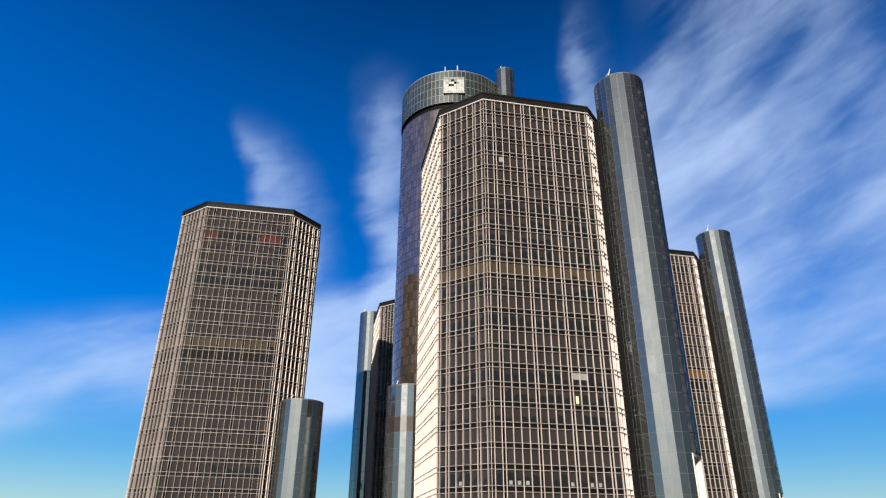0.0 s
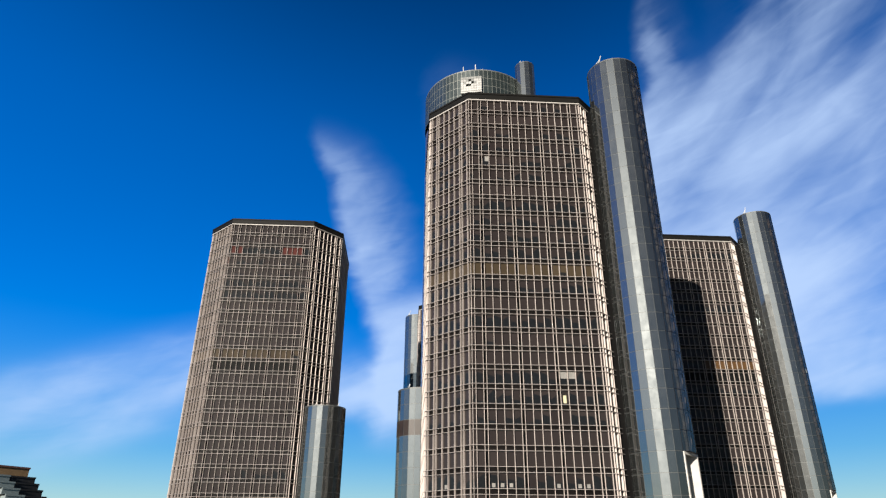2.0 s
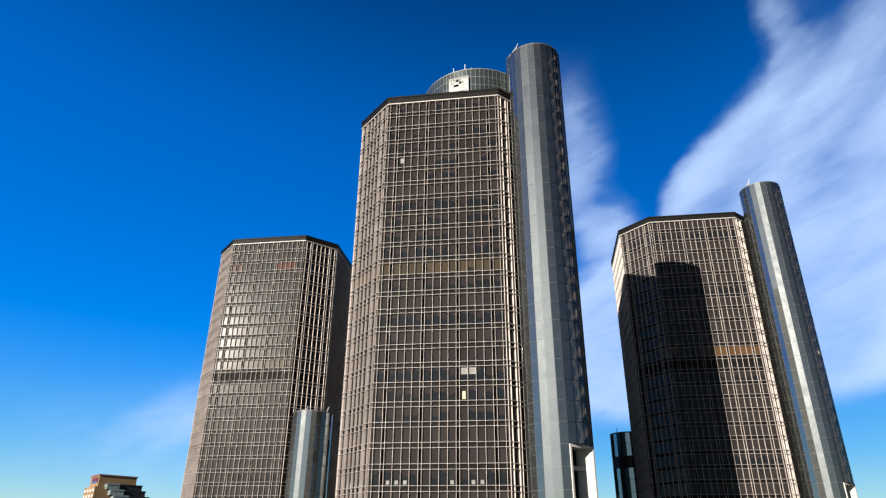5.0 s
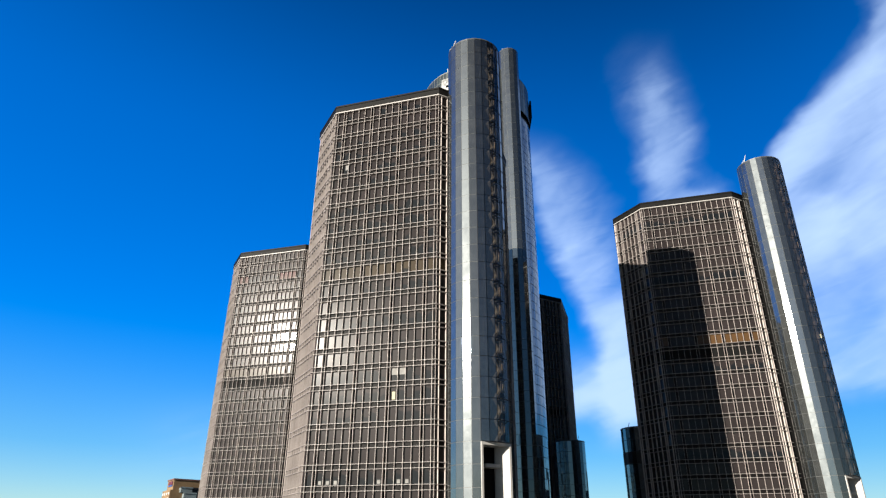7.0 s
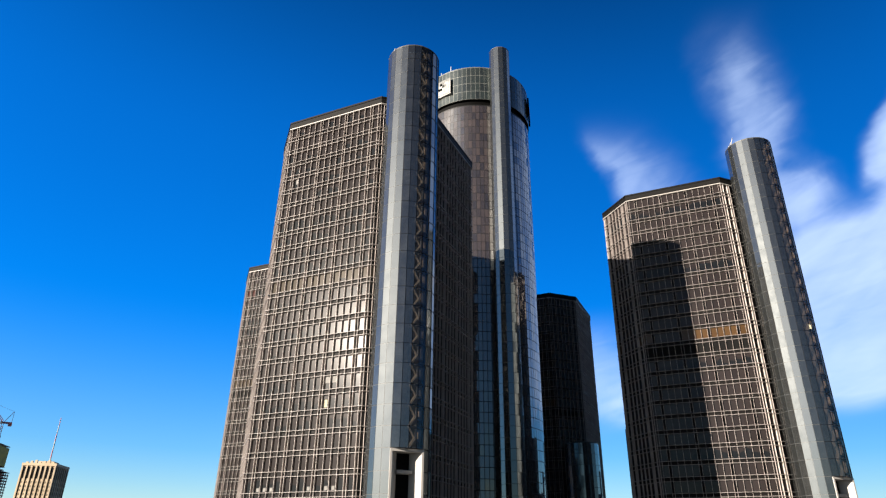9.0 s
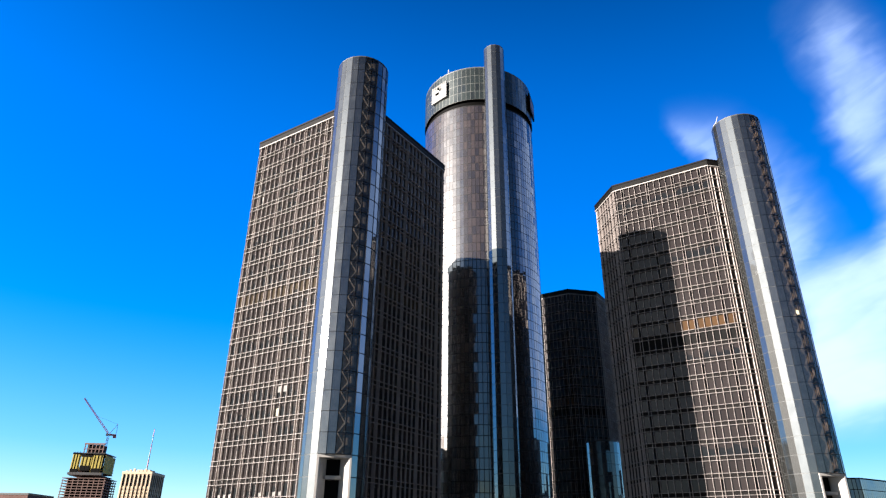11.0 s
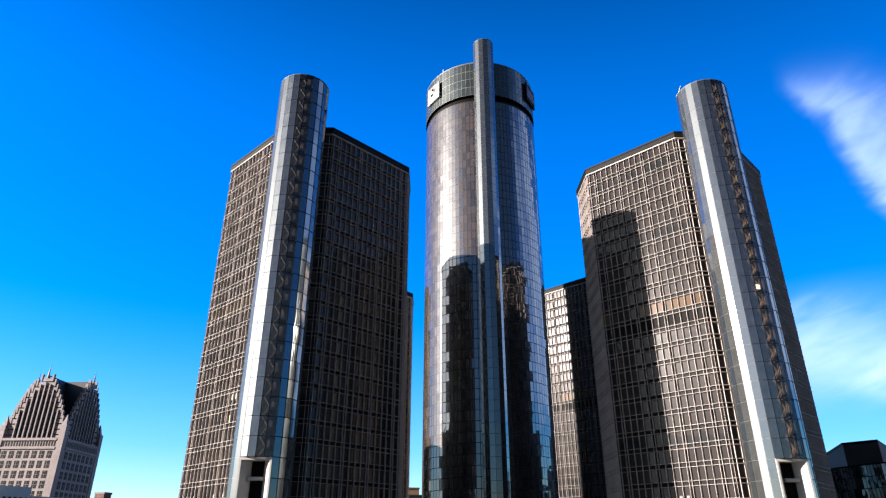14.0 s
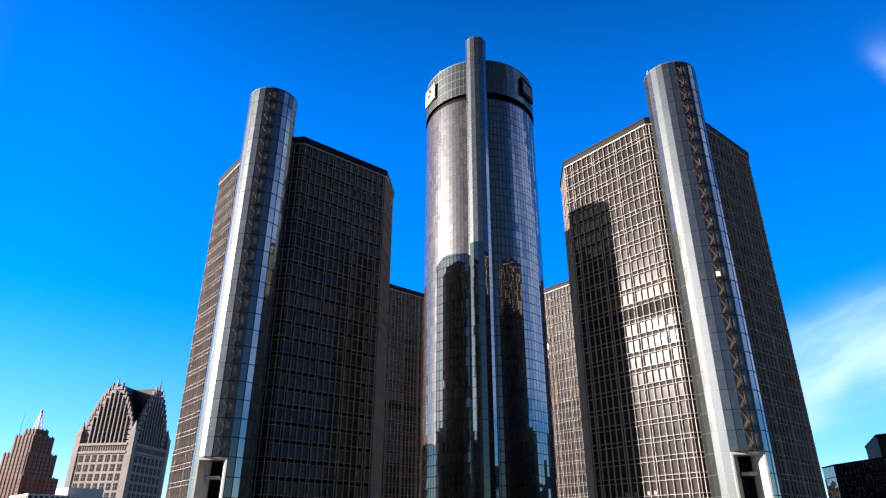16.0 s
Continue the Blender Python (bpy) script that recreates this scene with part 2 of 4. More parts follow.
def mirror_glass(name, body, tint, mirror, sheen, sheen_rough, tilt=0.006, wave=0.006, curtain=0.0, see=0.0, rim=0.4, clear_rough=0.02):
    """Coated glass: a clear mirror, a wide sheen from dust and ripple, and a dim body behind."""
    made, tree, out = material(name)
    one, row, value, color = pane_random(tree)
    at, _ = world_place(tree)
    cloud = noise_tex(tree, at, 0.5, 4, 0.6)
    tone = blend(tree, value, tuple(c * (0.8 - curtain * 0.35) for c in body), tuple(min(1, c * (1.2 + curtain)) for c in body))
    tone = blend(tree, maths(tree, "MULTIPLY", cloud, 0.5), tone, tuple(c * 0.6 for c in body))
    dim = principled(tree, tone, 0.65)
    dim.inputs["Specular IOR Level"].default_value = 0.1
    normal = tilted(tree, color, tilt, wave, 0.3)
    sharp = tree.nodes.new("ShaderNodeBsdfGlossy")
    sharp.inputs["Color"].default_value = (*tint, 1)
    sharp.inputs["Roughness"].default_value = clear_rough
    tree.links.new(normal, sharp.inputs["Normal"])
    wide = tree.nodes.new("ShaderNodeBsdfGlossy")
    wide.inputs["Color"].default_value = (*tint, 1)
    wide.inputs["Roughness"].default_value = sheen_rough
    tree.links.new(span(tree, cloud, 0.25, 0.8, sheen_rough * 0.85, sheen_rough * 1.2), wide.inputs["Roughness"])
    tree.links.new(normal, wide.inputs["Normal"])
    edge = tree.nodes.new("ShaderNodeLayerWeight")
    edge.inputs["Blend"].default_value = 0.28
    gloss = maths(tree, "ADD", maths(tree, "MULTIPLY", edge.outputs["Fresnel"], rim), mirror, True)
    back = dim.outputs[0]
    if see:
        clear = tree.nodes.new("ShaderNodeBsdfTransparent")
        m0 = tree.nodes.new("ShaderNodeMixShader")
        m0.inputs[0].default_value = see
        tree.links.new(dim.outputs[0], m0.inputs[1])
        tree.links.new(clear.outputs[0], m0.inputs[2])
        back = m0.outputs[0]
    m1 = tree.nodes.new("ShaderNodeMixShader")
    m1.inputs[0].default_value = sheen
    tree.links.new(back, m1.inputs[1])
    tree.links.new(wide.outputs[0], m1.inputs[2])
    m2 = tree.nodes.new("ShaderNodeMixShader")
    tree.links.new(gloss, m2.inputs[0])
    tree.links.new(m1.outputs[0], m2.inputs[1])
    tree.links.new(sharp.outputs[0], m2.inputs[2])
    tree.links.new(m2.outputs[0], out.inputs[0])
    return made


M_FIN = plain("pale_aluminium", (0.364, 0.3210, 0.297), 0.5, 0.0, 0.18, 0.25, 0.004, 3.0)
M_RAIL = plain("pale_rail", (0.28, 0.2528, 0.2424), 0.5, 0.0, 0.18, 0.25, 0.004, 3.0)
M_SPANDREL = plain("bronze_spandrel", (0.00297, 0.002334, 0.002206), 0.5, 0.0, 0.3, 0.4, spec=0.06)
M_CORE = plain("dark_wall", (0.001698, 0.001613, 0.001613), 0.6, 0.0, 0.3, 0.4, spec=0.05)
M_FASCIA = plain("dark_roof_fascia", (0.003394, 0.003182, 0.002758), 0.6, 0.0, 0.3, 0.2, spec=0.1)
M_ROOF = plain("roof_gravel", (0.08488, 0.08064, 0.07638), 0.9, 0.0, 0.3, 0.15, 0.03, 5.0)
M_PANE = office_glass("office_pane", (0.01856, 0.0152, 0.01456))
M_GOLD = office_glass("amber_pane", (0.0336, 0.0256, 0.0164), True)
M_RUST = office_glass("rust_pane", (0.04243, 0.01273, 0.01018), True)
M_DULL = plain("brown_panel", (0.01485, 0.009336, 0.006789), 0.4, 0.0, 0.3, 0.5, spec=0.3)
M_BLIND = plain("white_blind", (0.136, 0.132, 0.124), 0.7, 0.0, 0.25, 0.8)
M_LOUVRE = plain("louvre_black", (0.004243, 0.004243, 0.004243), 0.6, spec=0.05)
M_AMBER = office_glass("orange_pane", (0.0544, 0.0306, 0.0136), True)
M_TUBE = mirror_glass("tube_glass", (0.00976, 0.0108, 0.0104), (0.82, 0.86, 0.86), 0.22, 0.029, 0.44, 0.010, 0.008, rim=0.5, clear_rough=0.05)
M_TUBE_SUN = mirror_glass("tube_glass_clear", (0.00976, 0.0108, 0.0104), (0.82, 0.86, 0.86), 0.22, 0.05, 0.40, see=0.55)
M_TUBE_JOINT = plain("tube_joint", (0.052, 0.056, 0.056), 0.5, 0.3, 0.2)
M_HOTEL = mirror_glass("hotel_glass", (0.0255, 0.0178, 0.0130), (0.90, 0.90, 0.90), 0.18, 0.045, 0.32, 0.034, 0.022, 0.9, rim=0.72)
M_CROWN_JOINT = plain("crown_joint", (0.12, 0.128, 0.12), 0.5, 0.3, 0.2)
M_HOTEL_JOINT = plain("hotel_joint", (0.005941, 0.005941, 0.007214), 0.5, 0.2, 0.2)
M_CROWN = mirror_glass("crown_glass", (0.0104, 0.014, 0.012), (0.80, 0.88, 0.84), 0.09, 0.05, 0.30, 0.020, 0.008, 0.5)
M_CLEAR = mirror_glass("stair_glass", (0.01064, 0.01104, 0.01064), (0.82, 0.86, 0.86), 0.05, 0.025, 0.40, see=0.88, rim=0.12)
M_WELL = plain("stair_well", (0.416, 0.296, 0.2), 0.7, 0.0, 0.4, 0.5)
M_STAIR = plain("stair_ochre", (0.22, 0.155, 0.10), 0.6, 0.0, 0.4, 0.5)
M_LANDING = plain("landing_brown", (0.30, 0.21, 0.145), 0.7, 0.0, 0.5, 1.5)
M_LANDING_GREY = plain("landing_grey", (0.15, 0.135, 0.12), 0.7, 0.0, 0.5, 1.5)
M_DOOR = plain("landing_door", (0.55, 0.37, 0.22), 0.6, 0.0, 0.5, 1.2)
M_STAIR_GREY = plain("stair_grey", (0.20, 0.165, 0.125), 0.6, 0.0, 0.4, 0.5)
M_SIGN = plain("weathered_white_sign", (0.24, 0.24, 0.232), 0.5, 0.0, 0.35, 0.7)
M_SIGN_GREY = plain("weathered_grey_sign", (0.104, 0.108, 0.104), 0.5, 0.0, 0.35, 0.7)
M_DARK_MULLION = plain("black_mullion", (0.008, 0.008, 0.0096), 0.5, 0.0, 0.2, spec=0.1)
M_CONCRETE = plain("white_concrete", (0.3264, 0.3155, 0.2938), 0.75, 0.0, 0.12, 0.5, 0.01)
M_WHITE = plain("white_paint", (0.3264, 0.3264, 0.3155), 0.5, 0.0, 0.1, 0.8)
M_RED = plain("dull_red_panel", (0.07987, 0.007488, 0.009984), 0.4, 0.0, 0.2, 0.8)
M_GROUND = plain("paving", (0.02334, 0.02334, 0.02461), 0.85, 0.0, 0.35, 0.02, 0.02, 0.8)
M_TRIM = plain("pale_roof_trim", (0.288, 0.272, 0.256), 0.5, 0.0, 0.15, 0.4)
M_LAMP, _tree, _out = material("lit_room")
_em = node(_tree, "ShaderNodeEmission", Strength=0.48)
_em.inputs["Color"].default_value = (1.0, 0.84, 0.52, 1)
_tree.links.new(_em.outputs[0], _out.inputs[0])

# ---- mesh helpers ----
class Build:
    """Gathers quads with a pane map (uv) and random numbers (rnd), and makes one mesh of them."""

    def __init__(self):
        self.v, self.f, self.uv, self.rnd = [], [], [], []

    def quad(self, a, b, c, d, rnd=(0.0, 0.0)):
        n = len(self.v)
        self.v += [tuple(a), tuple(b), tuple(c), tuple(d)]
        self.f.append((n, n + 1, n + 2, n + 3))
        self.uv += [(0, 0), (1, 0), (1, 1), (0, 1)]
        self.rnd += [rnd] * 4

    def poly(self, points):
        n = len(self.v)
        self.v += [tuple(p) for p in points]
        self.f.append(tuple(range(n, n + len(points))))
        self.uv += [(0, 0)] * len(points)
        self.rnd += [(0, 0)] * len(points)

    def slab(self, at, u, n, w, h, d, rnd=(0.0, 0.0), back=False):
        """A block whose front face is centred on at; u along, n outward, z up."""
        u, n, at, z = Vector(u), Vector(n), Vector(at), Vector((0, 0, 1))
        a, b = at - u * w / 2 - z * h / 2, at + u * w / 2 - z * h / 2
        c, e = at + u * w / 2 + z * h / 2, at - u * w / 2 + z * h / 2
        k = n * -d
        self.quad(a, b, c, e, rnd)
        self.quad(b, b + k, c + k, c, rnd)
        self.quad(a + k, a, e, e + k, rnd)
        self.quad(e, c, c + k, e + k, rnd)
        self.quad(a + k, b + k, b, a, rnd)
        if back:
            self.quad(b + k, a + k, e + k, c + k, rnd)

    def box(self, x0, x1, y0, y1, z0, z1, rnd=(0.0, 0.0)):
        self.slab(((x0 + x1) / 2, y0, (z0 + z1) / 2), (1, 0, 0), (0, -1, 0), x1 - x0, z1 - z0, y1 - y0, rnd, True)

    def bar(self, p, q, r, sides=6, taper=1.0):
        p, q = Vector(p), Vector(q)
        way = (q - p).normalized()
        side = way.orthogonal().normalized()
        other = way.cross(side)
        ring = [side * math.cos(i * math.tau / sides) + other * math.sin(i * math.tau / sides) for i in range(sides)]
        for i in range(sides):
            a, b = ring[i], ring[(i + 1) % sides]
            self.quad(p + a * r, p + b * r, q + b * r * taper, q + a * r * taper)
        self.poly([p + o * r for o in reversed(ring)])
        self.poly([q + o * r * taper for o in ring])

    def prism(self, outline, z0, z1, cap=True, floor=False):
        k = len(outline)
        for i in range(k):
            (ax, ay), (bx, by) = outline[i], outline[(i + 1) % k]
            self.quad((ax, ay, z0), (bx, by, z0), (bx, by, z1), (ax, ay, z1))
        if cap:
            self.poly([(x, y, z1) for x, y in outline])
        if floor:
            self.poly([(x, y, z0) for x, y in reversed(outline)])

    def ring(self, outer, inner, z0, z1):
        k = len(outer)
        for i in range(k):
            j = (i + 1) % k
            (ax, ay), (bx, by), (cx, cy), (dx, dy) = outer[i], outer[j], inner[j], inner[i]
            self.quad((ax, ay, z0), (bx, by, z0), (bx, by, z1), (ax, ay, z1))
            self.quad((ax, ay, z1), (bx, by, z1), (cx, cy, z1), (dx, dy, z1))
            self.quad((dx, dy, z0), (cx, cy, z0), (bx, by, z0), (ax, ay, z0))
            self.quad((cx, cy, z0), (dx, dy, z0), (dx, dy, z1), (cx, cy, z1))

    def mesh(self, name, mat):
        made = bpy.data.meshes.new(name)
        made.from_pydata(self.v, [], self.f)
        for key, values in (("uv", self.uv), ("rnd", self.rnd)):
            layer = made.uv_layers.new(name=key)
            layer.data.foreach_set("uv", np.array(values, dtype=np.float32).ravel())
        made.materials.append(mat)
        made.update()
        return made


def part(name, data, mat, parent, label="", m=None, kind=""):
    """One mesh object under a thing or under a part."""
    ob = new(name, data.mesh(name, mat) if isinstance(data, Build) else data)
    ob.parent = parent
    if m is not None:
        ob.matrix_basis = m
    return tagged(ob, label, "", "", kind)


def thing(name, x, y, z, label, category, group="", kind="", turn=0):
    ob = new(name)
    ob.matrix_basis = pose(x, y, z, 0, 0, turn)
    return tagged(ob, label, category, group, kind)


def circle(r, k, cx=0.0, cy=0.0, first=0.0):
    return [(cx + r * math.cos(first + i * math.tau / k), cy + r * math.sin(first + i * math.tau / k)) for i in range(k)]


# ---- the four office towers ----
HUB = (43.96, 200.8)
HALF, CUT, ROOF = 20.85, 8.3, 159.0
FLOOR, SPANDREL, TOP_SILL, ROWS_DOWN = 3.602, 0.93, 154.33, 41
FOOT = TOP_SILL - FLOOR * ROWS_DOWN - SPANDREL


def octagon(w):
    e = HALF - CUT + (w - HALF) * math.tan(math.pi / 8)
    return [(-e, -w), (e, -w), (w, -e), (w, e), (e, w), (-e, w), (-w, e), (-w, -e)]


def bays(length):
    """Window spans and mullion places along a side: fours of windows between double mullions, a window and a slip at each end."""
    half, spans, fins = length / 2, [], []
    pairs = (-10.1, -3.36, 3.36, 10.1) if length > 20 else (-3.36, 3.36)
    for c in pairs:
        fins += [c - 0.31, c + 0.31]
    for a, b in zip(pairs, pairs[1:]):
        w = (b - a - 0.62) / 4
        for i in range(4):
            spans.append((a + 0.31 + i * w, a + 0.31 + (i + 1) * w))
            if i:
                fins.append(a + 0.31 + i * w)
    end = pairs[-1] + 0.31
    for s in (-1, 1):
        spans += [tuple(sorted((s * end, s * (end + 1.42)))), tuple(sorted((s * (end + 1.42), s * half)))]
        fins.append(s * (end + 1.42))
    return spans, fins


def shared_meshes():
    got = {}
    b = Build()
    b.slab((0, 0.03, (157.05 + FOOT) / 2), (1, 0, 0), (0, -1, 0), 0.047, 157.05 - FOOT, 0.46)
    got["mullion"] = b.mesh("mullion", M_FIN)
    b = Build()
    b.ring(octagon(HALF + 0.0), octagon(HALF - 0.60), -0.027, 0.027)
    got["rail"] = b.mesh("rail", M_RAIL)
    b = Build()
    b.ring(octagon(HALF - 0.40), octagon(HALF - 0.58), 0.06, SPANDREL - 0.06)
    got["spandrel"] = b.mesh("spandrel", M_SPANDREL)
    b = Build()
    b.bar((0, 0, 0), (0.9, 0, 2.7), 0.13, 6, 0.7)
    b.bar((-0.5, 0.2, 0), (0.5, 0.1, 1.5), 0.07, 5)
    got["davit"] = b.mesh("davit", M_WHITE)
    return got


SHARED = shared_meshes()


def tube(tower, name, label, cx, cy, r, facets, z0, z1, pitch, glass, joint, rng, single=None, clear=(), portal=None, first_row=0.0, sunny=(), brown=(), steel=None):
    """A round lift shaft faced with flat glass panels. single: which facets and heights become panels of their own."""
    step = math.tau / facets
    body = Build()
    inner = circle(r - 0.035, facets)
    for i in range(facets):
        (ax, ay), (bx, by) = inner[i], inner[(i + 1) % facets]
        low = z0
        if portal and portal[0] <= i <= portal[1]:
            low = portal[2]
        if i in clear or i in sunny:
            continue
        body.quad((ax, ay, low), (bx, by, low), (bx, by, z1), (ax, ay, z1))
    body.poly([(x, y, z1 - 0.01) for x, y in inner])
    body.ring(circle(r + 0.02, facets), circle(r - 0.35, facets), z1 - 0.14, z1 + 0.10)
    top = part(name, body, joint, tower, label, pose(cx, cy, 0))
    if clear:
        well = Build()
        well.prism(circle(r - 2.0, 12), portal[2] if portal else z0, z1 - 0.3)
        part("stair_well", well, M_WELL, top, "brown inner stair shaft")
    rest, glassy, bright, dull = Build(), Build(), Build(), Build()
    rows = int((z1 - z0) / pitch)
    count = 0
    for i in range(facets):
        a = (i + 0.5) * step
        n, u = Vector((math.cos(a), math.sin(a), 0)), Vector((-math.sin(a), math.cos(a), 0))
        wide = 2 * r * math.sin(step / 2) - (0.17 if facets > 50 else 0.09)
        apothem = r * math.cos(step / 2)
        for k in range(rows):
            hi = z1 - 0.2 - first_row - k * pitch
            mid = hi - pitch / 2
            if portal and portal[0] <= i <= portal[1] and mid < portal[2]:
                continue
            rnd = (rng.random(), rng.random())
            if k in brown:
                dull.slab(n * apothem + Vector((0, 0, mid)), u, n, wide, pitch - 0.10, 0.05, rnd)
            elif i in clear:
                glassy.slab(n * apothem + Vector((0, 0, mid)), u, n, wide, pitch - 0.10, 0.04, rnd)
            elif i in sunny:
                bright.slab(n * apothem + Vector((0, 0, mid)), u, n, wide, pitch - 0.10, 0.04, rnd)
            elif single and i in single[0] and single[1] <= mid <= single[2] and count < 298:
                key = (name, facets, round(r, 2), round(pitch, 2))
                if key not in SHARED:
                    p = Build()
                    p.slab((0, 0, 0), (1, 0, 0), (0, -1, 0), wide, pitch - (0.2 if facets > 50 else 0.10), 0.05)
                    SHARED[key] = p.mesh("glass_panel", glass)
                at = n * apothem
                part("glass_panel", SHARED[key], glass, top, "", pose(at.x, at.y, mid, 0, 0, math.degrees(a) + 90))
                count += 1
            else:
                rest.slab(n * apothem + Vector((0, 0, mid)), u, n, wide, pitch - (0.2 if facets > 50 else 0.10), 0.05, rnd)
    part("glass_facing", rest, glass, top, "", kind="stuff")
    if dull.f:
        part("panel", dull, M_DULL, top, "one row of dark brown panels", kind="stuff")
    if bright.f:
        part("side_glazing", bright, M_TUBE_SUN, top, "", kind="stuff")
    if clear:
        part("stair_glazing", glassy, M_CLEAR, top, "clear glass over a zigzag stair", kind="stuff")
        mids = Build()
        for i in (*sunny, *clear):
            for j in (i, i + 1):
                p = Vector((math.cos(j * step), math.sin(j * step), 0)) * (r - 0.05)
                mids.box(p.x - 0.05, p.x + 0.05, p.y - 0.05, p.y + 0.05, portal[2] if portal else z0, z1)
            for k in range(rows):
                a = (i + 0.5) * step
                n, u = Vector((math.cos(a), math.sin(a), 0)), Vector((-math.sin(a), math.cos(a), 0))
                hi = z1 - 0.2 - first_row - k * pitch
                if not portal or hi > portal[2]:
                    mids.slab(n * (r - 0.1) + Vector((0, 0, hi)), u, n, 1.45, 0.14, 0.1)
        part("stair_mullion", mids, M_DARK_MULLION, top)
        grid = Build()
        for i in (max(clear) + 1, max(clear) + 2, max(clear) + 3):
            p = Vector((math.cos(i * step), math.sin(i * step), 0)) * (r - 0.02)
            grid.box(p.x - 0.07, p.x + 0.07, p.y - 0.07, p.y + 0.07, z0, z1)
            a = (i + 0.5) * step
            n, u = Vector((math.cos(a), math.sin(a), 0)), Vector((-math.sin(a), math.cos(a), 0))
            for k in range(rows):
                grid.slab(n * (r * math.cos(step / 2) + 0.04) + Vector((0, 0, z1 - 0.2 - first_row - k * pitch)), u, n, 1.42, 0.15, 0.1)
        part("glazing_bar", grid, M_DARK_MULLION, top, "black glazing bars", kind="stuff")
        flights, walls, doors = Build(), Build(), Build()
        lo, up = min(clear) + 0.1, min(clear) + 1.25
        e0 = Vector((math.cos(lo * step + 0.03), math.sin(lo * step + 0.03), 0)) * (r - 0.75)
        e1 = Vector((math.cos(up * step - 0.03), math.sin(up * step - 0.03), 0)) * (r - 0.75)
        inward = (e0 + e1).normalized() * -0.5
        for k in range(rows):
            hi = z1 - 0.2 - first_row - k * pitch
            if portal and hi - pitch < portal[2]:
                continue
            a, b, c = e0 + Vector((0, 0, hi - pitch)), e1 + Vector((0, 0, hi - pitch / 2)), e0 + Vector((0, 0, hi))
            for s, e in ((a, b), (b + inward * 0.3, c + inward * 0.3)):
                flights.bar(s, e, 0.17, 4)
                for q in range(9):
                    w = s.lerp(e, (q + 0.5) / 9) + Vector((0, 0, 0.16))
                    flights.bar(w, w + inward * 1.5, 0.085, 4)
            flights.bar(b, b + inward * 1.6, 0.16, 4)
            d, e = e1 * 1.02, Vector((math.cos((max(clear) + 0.9) * step), math.sin((max(clear) + 0.9) * step), 0)) * (r - 0.8)
            for h in (0.35, 1.5):
                flights.bar(d + Vector((0, 0, hi - h)), e + Vector((0, 0, hi - h - 0.5)), 0.09, 4)
            # the landing's back wall with its door, and the wall behind the flights
            a = (max(clear) + 0.5) * step
            n, u = Vector((math.cos(a), math.sin(a), 0)), Vector((-math.sin(a), math.cos(a), 0))
            tall = pitch * rng.uniform(0.52, 0.70)
            walls.slab(n * (r - 0.62) + Vector((0, 0, hi - 0.35 - tall / 2)), u, n, 1.36, tall, 0.1)
            doors.slab(n * (r - 0.50) + u * rng.uniform(-0.3, 0.25) + Vector((0, 0, hi - 0.45 - tall * 0.45)), u, n, rng.uniform(0.35, 0.6), tall * rng.uniform(0.5, 0.8), 0.08)
            walls.slab(n * (r - 0.55) + Vector((0, 0, hi - pitch + 0.2)), u, n, 1.36, 0.22, 0.8)
            a = (min(clear) + 0.5) * step
            n, u = Vector((math.cos(a), math.sin(a), 0)), Vector((-math.sin(a), math.cos(a), 0))
            walls.slab(n * (r - 1.75) + Vector((0, 0, hi - pitch / 2)), u, n, 1.2, pitch - 0.3, 0.1)
        part("landing_wall", walls, M_LANDING_GREY if steel else M_LANDING, top, "dim brown walls of the stair landings")
        part("landing_door", doors, M_DOOR, top, "lighter brown doors on the landings")
        part("stair_flight", flights, steel or M_STAIR, top, "grey steel stair flights" if steel else "ochre steel stair flights")
    return top


def portal(tower, cx, cy, r, z1):
    """The white concrete doorway at the foot of a tall tube, facing the tube's outer side."""
    turn = pose(cx, cy, 0, 0, 0, -45)
    out, wide, back, slit = r * 0.88, 2.86, 2.1, 1.15
    holder = Build()
    holder.box(out - back - 0.5, out + 0.1, -wide, wide, z1 - 0.45, z1)
    top = part("lift_portal", holder, M_CONCRETE, tower, "white concrete doorway at the foot of the glass tube", turn)
    for s in (-1, 1):
        jamb = Build()
        pts = [(out + 0.1, s * wide), (out + 0.1, s * (wide - 0.35)), (out - back, s * slit), (out - back - 0.5, s * slit), (out - back - 0.5, s * wide)]
        if s < 0:
            pts = list(reversed(pts))
        jamb.prism(list(reversed(pts)), 0, z1 - 0.45, False)
        part("jamb", jamb, M_CONCRETE, top)
    beam = Build()
    beam.box(out - back - 0.3, out - back + 1.1, -slit - 0.15, slit + 0.15, z1 - 3.75, z1 - 3.2)
    part("beam", beam, M_CONCRETE, top)
    recess = Build()
    recess.box(out - back - 0.7, out - back - 0.4, -slit, slit, 0, z1 - 0.45)
    part("recess_glazing", recess, M_SPANDREL, top, "dark glazing set back in the doorway")


